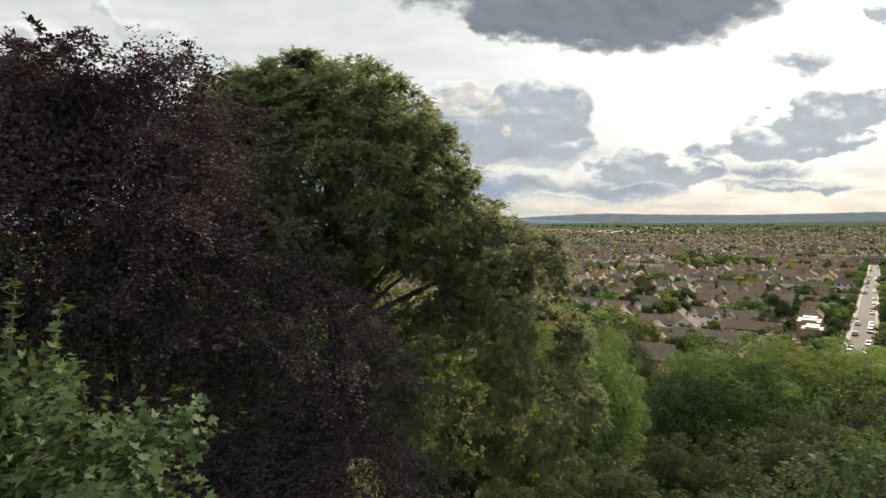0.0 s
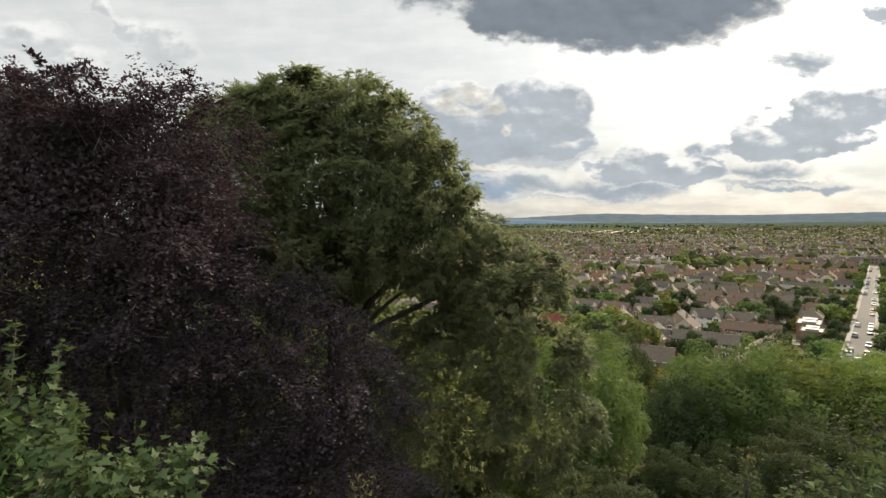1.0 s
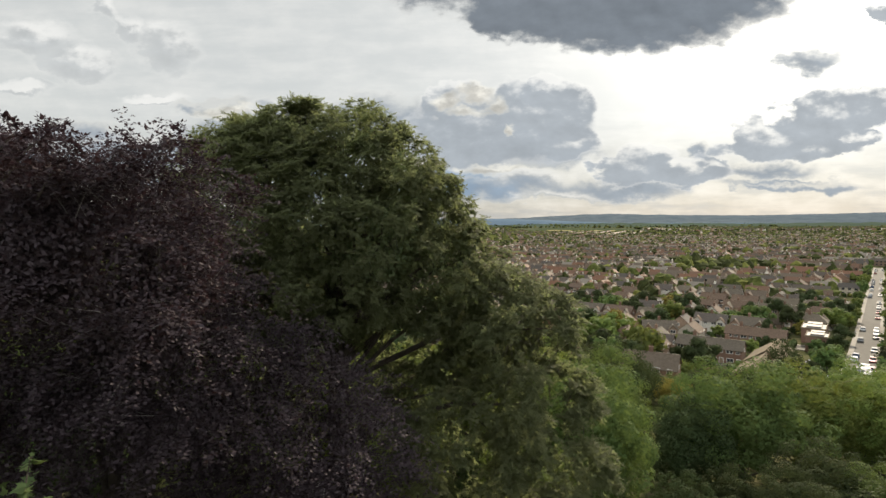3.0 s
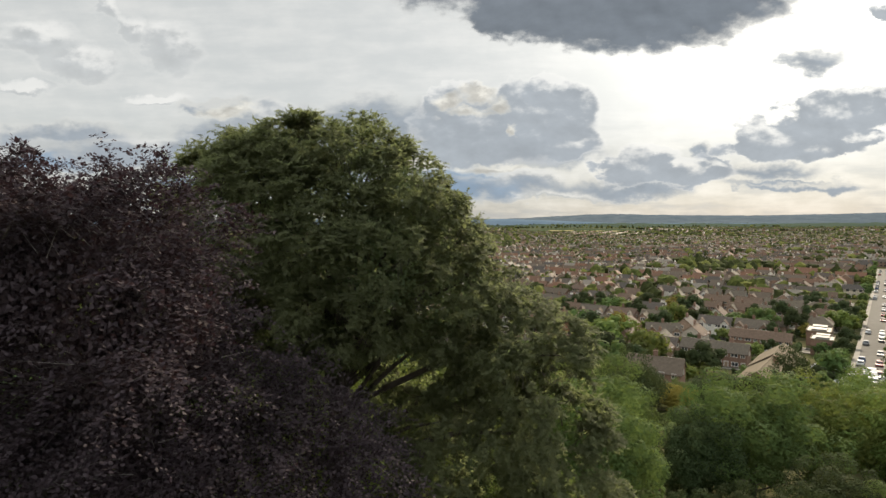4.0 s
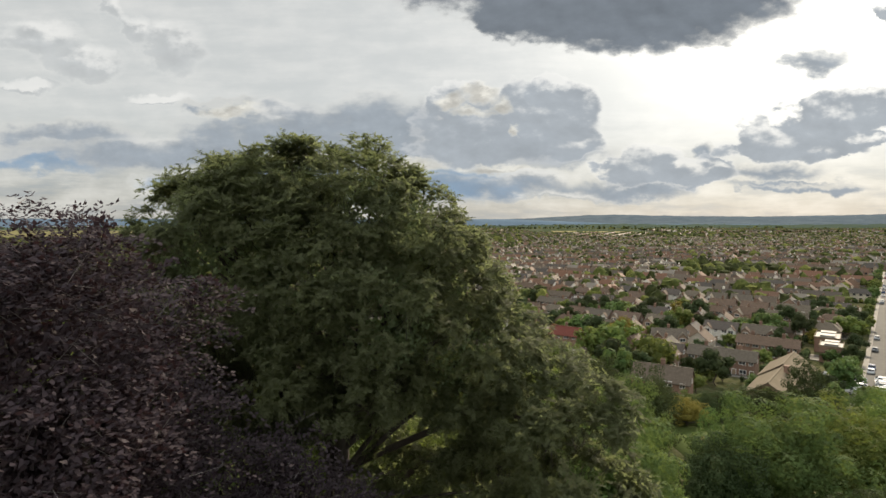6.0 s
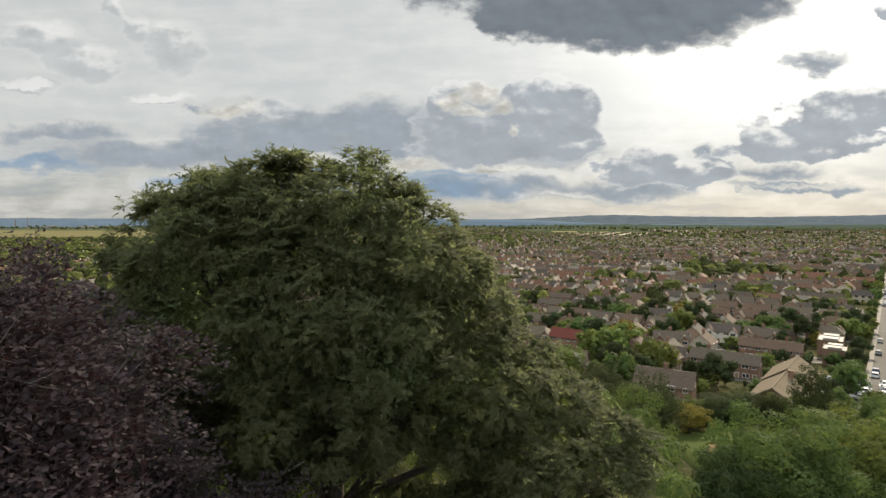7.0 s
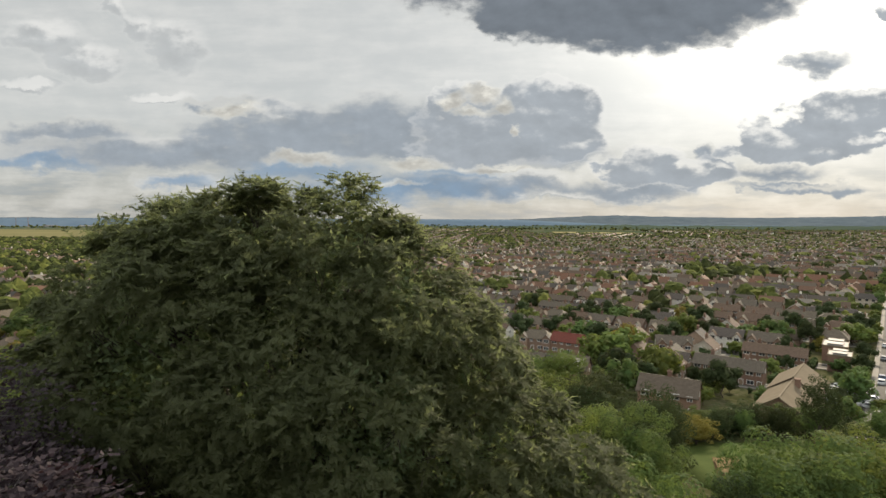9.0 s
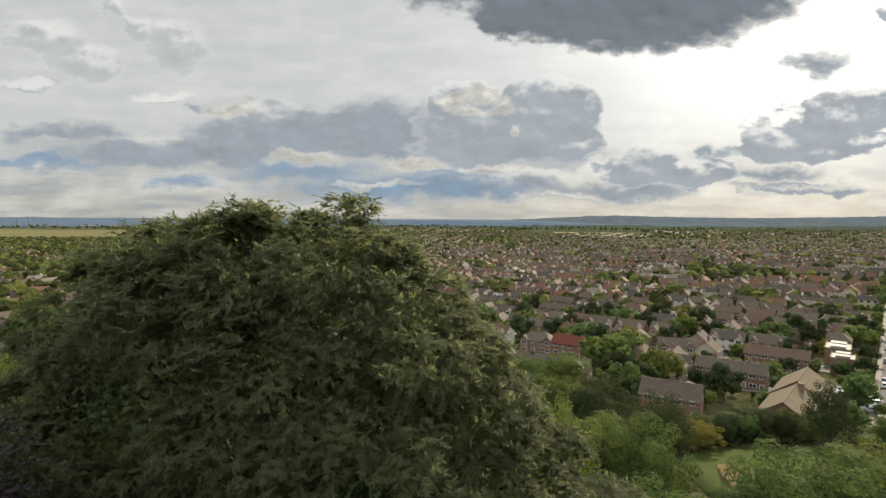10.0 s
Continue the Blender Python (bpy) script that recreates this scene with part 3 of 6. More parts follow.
def beech():
    tree = thing("copper_beech_tree", -9.0, 17.5, gz(-9, 17.5), "large copper beech with dense dark purple leaves on the slope", "tree")
    inv = Matrix.Translation(-tree.matrix_basis.translation)
    # leaf pads at the ends of the boughs, layered like shelves that hang a little outwards
    at, away = shell(BEECH_LOBES, 1300, 0.80, 0.10)
    n = 12600
    pick = RNG.integers(0, len(at), n)
    wide = RNG.uniform(0.55, 1.10, len(at))[pick][:, None]
    q = RNG.normal(0, 0.48, (n, 3)) * (1.0, 1.0, 0.34)
    q[:, 2] -= 0.35 * (q[:, 0] * away[pick, 0] + q[:, 1] * away[pick, 1])
    p = at[pick] + q * wide
    o = away[pick]
    ahead = norm(o * (1, 1, 0.25) + unit(n) * 0.50 + (0, 0, 0.02))
    me = mesh_fast("crown", beech_sprays(p, ahead, 24, 0.50), 4, BEECH)
    part("crown", me, tree).matrix_basis = inv
    part("inner_crown", filler(BEECH_LOBES, 110000, 0.10, BEECH, "inner_crown", 0.45, 0.86), tree).matrix_basis = inv
    tagged(part("twigwork", twigs(p[::2] + ahead[::2] * 0.15, -norm(ahead[::2] + (0, 0, 0.3)), 0.8, 0.006, BARK_PALE, "twigwork"), tree), kind="stuff").matrix_basis = inv
    # long leading shoots that arch out of the top, each with level sprays along it
    starts = [(-6.1, 13.9, 4.1, 0.8, 0.30), (-6.7, 14.1, 4.1, 0.9, 0.30), (-7.2, 14.0, 4.1, 0.9, 0.25), (-5.1, 14.8, 3.1, 0.8, 0.45), (-5.6, 14.0, 3.7, 0.7, 0.30),
              (-8.2, 12.3, 3.9, 0.8, 0.50), (-7.6, 12.0, 3.9, 0.9, 0.45), (-7.1, 12.1, 3.6, 0.8, 0.40), (-8.8, 12.8, 3.9, 0.7, 0.45), (-9.4, 13.2, 4.0, 0.8, 0.45),
              (-9.6, 14.8, 4.7, 0.8, 0.15), (-10.6, 15.0, 4.7, -0.6, 0.15), (-11.8, 15.2, 4.8, 0.7, 0.15), (-13.0, 15.4, 4.9, 0.7, 0.15)]
    bases, heads = [], []
    for bx, by, bz, lean, rise in starts:
        a = Vector((bx, by, bz - 0.5))
        e = a + Vector((lean * 1.0, RNG.uniform(-0.5, 0.1), 0.5 + rise * 0.9))
        s = Solid().tube([a, a.lerp(e, 0.5) + Vector((0, 0, 0.12)), e], [0.022, 0.013, 0.005], 4)
        for j in range(7):
            root = a.lerp(e, 0.10 + 0.90 * j / 6)
            turn = 1 if j % 2 else -1
            arm = Vector((turn * RNG.uniform(0.30, 0.6) + lean * 0.45, RNG.uniform(-0.3, 0.3), RNG.uniform(0.02, 0.20))) * (1.0 - 0.07 * j)
            s.tube([root, root + arm * 0.5, root + arm], [0.008, 0.006, 0.003], 3)
            for t in (0.25, 0.6, 0.95):
                bases.append(np.array(root + arm * t) + RNG.normal(0, 0.03, 3))
                heads.append(np.array(arm.normalized()) + RNG.normal(0, 0.25, 3))
        part("leading_shoot", s.mesh("leading_shoot", BARK), tree).matrix_basis = inv
    me = mesh_fast("shoot_leaves", beech_sprays(np.array(bases), norm(np.array(heads)), 34, 0.30), 4, BEECH)
    part("shoot_leaves", me, tree).matrix_basis = inv
    tips = [(x + RNG.uniform(-1, 1), y, z + 1.0) for x, y, z, *_ in BEECH_LOBES] + [(-7, 14.5, 2), (-11, 14, 1), (-3.5, 15, -4), (-13, 14.5, -2)]
    trunk, boughs = limbs(tips, (-9, 17.5, gz(-9, 17.5) - 0.4), (-9, 17.2, -7.5), 0.55, 3)
    part("trunk", trunk.mesh("trunk", BARK, True), tree).matrix_basis = inv
    for bough in boughs:
        part("limb", bough.mesh("limb", BARK, True), tree).matrix_basis = inv


beech()

# the broad dome of the ash, then its lower boughs
ASH_LOBES = [
    (-4.8, 23.6, 2.6, 4.6, 3.7, 4.0), (-8.1, 23.4, 3.7, 1.8, 1.9, 2.4), (-9.0, 22.7, 1.1, 2.0, 1.9, 2.7), (-5.0, 22.6, 4.6, 2.0, 2.0, 2.0), (-3.0, 22.2, 4.4, 1.9, 1.9, 1.9),
    (-0.9, 22.8, 2.4, 1.6, 1.9, 2.1), (-0.3, 22.4, 0.8, 1.8, 1.8, 1.9), (-2.3, 20.4, 2.0, 1.7, 1.5, 1.7), (-4.6, 20.8, 2.2, 1.9, 1.5, 1.9), (-7.0, 21.4, 3.0, 2.0, 1.7, 2.2), (-8.2, 21.6, -1.6, 2.6, 2.0, 2.6),
    (-6.8, 23.2, 4.4, 1.7, 1.8, 2.0), (-1.7, 22.0, 3.8, 1.6, 1.7, 1.8), (-5.8, 20.6, 0.4, 2.1, 1.5, 1.7), (-3.3, 20.4, 0.5, 1.6, 1.3, 1.3), (-1.2, 22.8, -1.7, 1.8, 1.6, 1.6), (-2.2, 23.6, -4.4, 1.5, 1.3, 1.4), (-6.2, 22.4, -1.2, 1.5, 1.3, 1.2), (1.6, 23.4, -0.8, 2.0, 2.1, 2.3),
    (2.8, 20.8, -2.4, 1.9, 1.8, 2.4), (0.8, 21.6, -5.0, 2.4, 2.0, 2.8), (3.6, 21.6, -5.4, 2.0, 1.9, 2.6), (-8.0, 21.8, -5.4, 2.6, 2.0, 2.2),
]


def pinnate(p, o, per_tuft, leaflets, leaf_len, small):
    """Tufts of compound leaves: every leaf an arched row of paired leaflets, the blades turned to the light."""
    n = len(p)
    stem = norm(o[:, None] * 0.70 + RNG.normal(0, 0.58, (n, per_tuft, 3)) + (0, 0, 0.28)).reshape(-1, 3)
    face = np.repeat(o, per_tuft, 0)
    root = np.repeat(p, per_tuft, 0) + RNG.normal(0, 0.07, (n * per_tuft, 3))
    flat = norm(np.cross(stem, norm(RNG.normal(0, 0.25, stem.shape) + face * 0.8 + (0, 0, 0.8))))
    ln = leaf_len * RNG.uniform(0.75, 1.25, len(stem))
    s = np.linspace(0.20, 1.0, leaflets)[None, :]
    sgn = np.where(np.arange(leaflets) % 2, 1.0, -1.0)[None, :]
    sgn = sgn * np.where(np.arange(leaflets) == leaflets - 1, 0.0, 1.0)
    base = root[:, None] + stem[:, None] * (s * ln[:, None])[..., None] + np.array([0, 0, -1.0]) * (0.26 * s ** 2 * ln[:, None])[..., None]
    along = norm((stem[:, None] * 0.55 + flat[:, None] * sgn[..., None] + RNG.normal(0, 0.16, base.shape) + (0, 0, -0.12)).reshape(-1, 3))
    base = base.reshape(-1, 3)
    across = norm(np.cross(along, norm(RNG.normal(0, 0.38, base.shape) + np.repeat(face, leaflets, 0) * 0.6 + (0, 0, 0.8))))
    size = small * RNG.uniform(0.8, 1.25, len(base))
    return darts(base, along, across, size, size * 0.42)


def ash():
    root = (-4.6, 24.2, gz(-4.6, 24.2))
    tree = thing("ash_tree", *root, "tall broad ash with feathery mid-green compound leaves on the slope", "tree")
    inv = Matrix.Translation(-tree.matrix_basis.translation)
    # rounded leaf clumps at the ends of the boughs, each thatched with tufts of leaves over its outer side
    at, away = shell(ASH_LOBES, 900, 0.76, 0.10)
    n = 9400
    pick = RNG.integers(0, len(at), n)
    d = norm(unit(n) + away[pick] * 0.75 + (0, 0, 0.35))
    size = RNG.uniform(0.35, 0.80, len(at))[pick]
    p = at[pick] + d * (size * RNG.uniform(0.80, 1.0, n))[:, None] * (1.0, 1.0, 0.8)
    o = norm(d + away[pick] * 0.4)
    # single leading tufts that stand out of the top
    crest = [(x + RNG.normal(0, 0.25), y + RNG.normal(0, 0.25), z + RNG.uniform(-0.3, 0.25)) for x, y, z in ((-4.8, 22.2, 6.4), (-8.2, 22.7, 6.0), (-7.1, 23.3, 6.3), (-2.5, 21.6, 6.0), (-0.9, 22.0, 5.3), (-6.2, 23.0, 6.2)) for _ in range(3)]
    p = np.concatenate([p, np.array(crest)])
    o = np.concatenate([o, norm(RNG.normal(0, 0.35, (len(crest), 3)) + (0, 0, 1.0))])
    part("crown", mesh_fast("crown", pinnate(p, o, 7, 13, 0.42, 0.112), 3, ASH), tree).matrix_basis = inv
    tagged(part("twigwork", twigs(p[::2], -norm(o[::2] + (0, 0, 0.6)), 1.1, 0.009, BARK, "twigwork"), tree), kind="stuff").matrix_basis = inv
    part("inner_crown", filler([row for row in ASH_LOBES if row[2] > 0.6], 26000, 0.13, ASH, "inner_crown", 0.40, 0.88), tree).matrix_basis = inv
    tips = [(x + RNG.uniform(-0.8, 0.8), y, z + e * 0.6) for x, y, z, a, b, e in ASH_LOBES]
    tips += [(x + RNG.uniform(-0.6, 0.6) * a, y + RNG.uniform(-0.6, 0.3) * b, z + e * RNG.uniform(0.2, 0.8)) for x, y, z, a, b, e in ASH_LOBES if z > 0.5 for _ in range(2)]
    trunk, boughs = limbs(tips, (root[0], root[1], root[2] - 0.4), (-4.0, 23.4, -1.2), 0.34, 5)
    for k in (0, 2):
        boughs.append(Solid().tube([(-4.4 + 0.35 * k - 0.9, 24 + 0.2 * k, -8.0), (-4.4 + 0.55 * k - 1.2, 23.8, -4.0), (-4.5 + 0.9 * k - 1.6, 23.4, 0.5)], [0.17, 0.13, 0.06], 8))
    # the bare arching bough on the open side
    boughs.append(Solid().tube([(-3.6, 23.9, -6.5), (-2.4, 24.4, -4.6), (-1.2, 24.8, -3.7), (0.2, 24.6, -3.9), (1.4, 24.0, -4.4)], [0.16, 0.14, 0.12, 0.09, 0.05], 8))
    part("trunk", trunk.mesh("trunk", BARK, True), tree).matrix_basis = inv
    for bough in boughs:
        part("limb", bough.mesh("limb", BARK, True), tree).matrix_basis = inv


ash()


def lobed_leaves(base, along, across, size):
    """Five-lobed sycamore leaves of ten corners."""
    ang = np.radians([-90, -38, -30, 10, 35, 62, 90, 118, 145, 170, 210, 218])
    rad = np.array([0.15, 0.75, 0.42, 0.95, 0.50, 0.60, 1.05, 0.60, 0.50, 0.95, 0.42, 0.75]) * 0.55
    up = np.cross(along, across)
    out = np.empty((len(base), 12, 3))
    for i, (t, r) in enumerate(zip(ang, rad)):
        out[:, i] = base + (along * math.sin(t) + across * math.cos(t)) * (r * size)[:, None] - up * (r * r * size * 0.35)[:, None]
    return out.reshape(-1, 3)


def sycamore(name, lobes, root, count, size, mat, label, shoots):
    tree = thing(name, *root, label, "tree")
    inv = Matrix.Translation(-tree.matrix_basis.translation)
    # leaf clumps stand out of the crown, with shade between them
    at, _ = shell(lobes, 34, 0.85, 0.1)
    clumps = [(*c, *(np.array((0.50, 0.45, 0.48)) * RNG.uniform(0.7, 1.3))) for c in at] + [(x, y, z, a * 0.72, b * 0.72, e * 0.72) for x, y, z, a, b, e in lobes]
    p, o = shell(clumps, count, 0.6, 0.15)
    per = 10
    way = norm(o * 0.7 + unit(len(p)) * 0.4 + (0, 0, 0.35))
    base = (p[:, None] + way[:, None] * RNG.uniform(-0.3, 0.3, (len(p), per))[..., None] + RNG.normal(0, 0.10, (len(p), per, 3))).reshape(-1, 3)
    if shoots:
        extra = [np.array(a) + (np.array(b) - np.array(a)) * t + RNG.normal(0, 0.07, 3) for a, b in shoots for t in np.linspace(0, 1, 44) ** 1.3]
        base = np.concatenate([base, np.array(extra)])
    face = np.concatenate([np.repeat(o, per, 0), np.tile((0.0, 0.0, 0.3), (len(base) - len(p) * per, 1))])
    along = norm(unit(len(base)) * 0.6 + (0, 0, -0.60) + face * 0.8)
    across = norm(np.cross(along, norm(unit(len(base)) * 0.35 + (0, 0, 0.8) + face * 0.7)))
    part("crown", mesh_fast("crown", lobed_leaves(base, along, across, size * RNG.uniform(0.6, 1.25, len(base))), 12, mat), tree).matrix_basis = inv
    tagged(part("twigwork", twigs(p, -norm(o + (0, 0, 0.6)), 0.9, 0.011, BARK, "twigwork"), tree), kind="stuff").matrix_basis = inv
    part("inner_crown", filler(lobes, 2600, 0.2, mat, "inner_crown"), tree).matrix_basis = inv
    trunk, boughs = limbs([(x, y, z + e * 0.5) for x, y, z, a, b, e in lobes], (root[0], root[1], root[2] - 0.3), (root[0], root[1], root[2] + 5), 0.2, 8)
    for a, b in shoots:
        boughs.append(Solid().tube([a, b], [0.02, 0.006], 4))
    part("trunk", trunk.mesh("trunk", BARK, True), tree).matrix_basis = inv
    for bough in boughs:
        part("limb", bough.mesh("limb", BARK, True), tree).matrix_basis = inv


sycamore("sycamore_tree", [(-6.9, 9.6, -2.4, 1.5, 1.3, 1.7), (-5.3, 9.5, -3.5, 1.5, 1.2, 1.6), (-8.4, 9.8, -3.0, 1.6, 1.4, 1.8), (-4.4, 9.3, -4.6, 1.3, 1.2, 1.5), (-6.6, 9.4, -5.4, 2.6, 1.4, 2.2)],
         (-6.6, 9.9, gz(-6.6, 9.9)), 1300, 0.20, SYCAMORE, "young sycamore with bright green five-lobed leaves on the slope",
         [((-6.1, 9.4, -1.2), (-5.9, 9.36, 0.05)), ((-5.6, 9.4, -1.6), (-5.3, 9.4, -0.3)), ((-4.5, 9.4, -3.2), (-4.0, 9.35, -1.95)), ((-6.9, 9.5, -1.4), (-6.7, 9.4, -0.25))])
sycamore("hazel_tree", [(8.6, 12.8, -5.4, 2.2, 1.8, 2.3), (6.6, 12.4, -6.2, 1.9, 1.7, 1.9), (11.2, 13.2, -4.6, 2.4, 2.0, 2.4), (9.0, 12.0, -8.0, 3.6, 2.2, 2.8)],
         (9.0, 13.0, gz(9, 13)), 1900, 0.090, HAZEL, "mid-green hazel with rounded leaves on the slope", [((7.0, 12.3, -4.4), (7.3, 12.2, -3.2))])

# ---------------------------------------------------------------- woodland and garden trees


def random_lobes(seed, height, radius, lobes, low=0.25):
    """A crown as a dome of many leaf clumps round an inner mass."""
    rnd = random.Random(seed)
    mid, tall = height * (0.5 + low * 0.5), height * (0.5 - low * 0.5)
    out = [(0, 0, mid, radius * 0.66, radius * 0.66, tall * 0.72)]
    size = 1.75 / math.sqrt(lobes)
    for k in range(lobes):
        up = -0.75 + 1.7 * (k + 0.5) / lobes + rnd.uniform(-0.1, 0.1)
        up = max(-0.9, min(0.97, up))
        a = k * 2.4 + rnd.uniform(-0.5, 0.5)
        r = math.sqrt(1 - up * up)
        k2 = rnd.uniform(0.62, 1.0)
        s = size * rnd.uniform(0.7, 1.25) * radius * 0.72
        out.append((math.cos(a) * r * k2 * radius, math.sin(a) * r * k2 * radius, mid + up * tall * min(k2 + 0.05, 0.95), s, s, s * 0.85))
    return out


def core_mesh(lobes, shrink, mat, name):
    """Dark lumpy inside of a far crown."""
    bm = bmesh.new()
    for x, y, z, a, b, e in lobes:
        got = bmesh.ops.create_icosphere(bm, subdivisions=1, radius=1.0)
        for v in got["verts"]:
            w = shrink * (1 + 0.25 * noise.noise(v.co * 2 + Vector((x, y, z))))
            v.co = Vector((x + v.co.x * a * w, y + v.co.y * b * w, z + v.co.z * e * w))
    me = bpy.data.meshes.new(name)
    bm.to_mesh(me)
    bm.free()
    me.materials.append(mat)
    return me


def woodland_tree(seed, height, radius, lobes, leaves, size, mat, name, label, group, core=0.72, low=0.25):
    """A tree at the origin with trunk, boughs, leafy crown; to be copied into place."""
    rows = random_lobes(seed, height, radius, lobes, low)
    tree = thing(name, 0, 0, -500, label, "tree", group=group)
    p, o = shell(rows, leaves, 0.80, 0.12)
    face = norm(o + unit(len(p)) * 0.40 + (0, 0, 0.35))
    al = norm(np.cross(face, unit(len(p))) + (0, 0, -0.15))
    ac = norm(np.cross(al, face))
    s = size * RNG.uniform(0.7, 1.35, len(p))
    part("crown", mesh_fast("crown", darts(p, al, ac, s, s * 0.85), 3, mat), tree)
    if core:
        inner = filler(rows[:1], 2500, 0.32, mat, "inner_crown", 0.5, 0.95) if leaves > 2000 else core_mesh(rows, core, mat, "inner_crown")
        part("inner_crown", inner, tree)
    trunk, boughs = limbs([(x, y, z) for x, y, z, *_ in rows[:6]], (0, 0, -0.5), (0, 0, height * 0.38), height * 0.022, seed, 5)
    for bough in boughs:
        trunk.add(bough.v, bough.f)
    part("trunk", trunk.mesh("trunk", BARK, True), tree)
    return tree


USED = set()


def plant(tree, x, y, height, base_height, wide=1.0, z=None, turn=None):
    """Puts a copy of a tree (the first time the tree itself) on the ground."""
    k = height / base_height
    m = pose(x, y, gz(x, y) if z is None else z, 0, 0, RNG.uniform(0, 360) if turn is None else turn) @ Matrix.Diagonal((k * wide, k * wide, k, 1))
    if tree not in USED:
        USED.add(tree)
        tree.matrix_basis = m
        return tree
    return copy_thing(tree, m @ Matrix.Diagonal((1 / tree.scale.x, 1 / tree.scale.y, 1 / tree.scale.z, 1)))


SLOPE = "trees on the wooded slope"
OAK = "rounded mid-green woodland tree on the slope"
MAPLE = "rounded light yellow-green woodland tree on the slope"
HOLLY = "dense dark green woodland tree on the slope"
# the trees nearest the walk have finer leaves than those farther down
W = [
    woodland_tree(11, 10, 4.6, 46, 19000, 0.150, WOODS, "oak_tree", OAK, SLOPE, 0.66, 0.1),
    woodland_tree(12, 10, 4.4, 42, 19000, 0.150, WOODS_LIGHT, "field_maple_tree", MAPLE, SLOPE, 0.66, 0.1),
    woodland_tree(13, 10, 4.8, 46, 17000, 0.155, WOODS_DARK, "holly_tree", HOLLY, SLOPE, 0.68, 0.05),
    woodland_tree(14, 10, 4.2, 36, 9500, 0.18, YELLOWING, "hawthorn_tree", "small yellowing hawthorn at the edge of the clearing", SLOPE, 0.62, 0.05),
    woodland_tree(15, 10, 3.2, 30, 5000, 0.19, WOODS_DARK, "birch_tree", "tall thin birch with open dark green crown", SLOPE, 0.0, 0.3),
]
FARTHER = [
    woodland_tree(16, 10, 4.6, 40, 8500, 0.20, WOODS, "oak_tree", OAK, SLOPE, 0.66, 0.1),
    woodland_tree(17, 10, 4.4, 40, 8500, 0.20, WOODS_LIGHT, "field_maple_tree", MAPLE, SLOPE, 0.66, 0.1),
    woodland_tree(18, 10, 4.8, 40, 8500, 0.20, WOODS_DARK, "holly_tree", HOLLY, SLOPE, 0.68, 0.05),
]
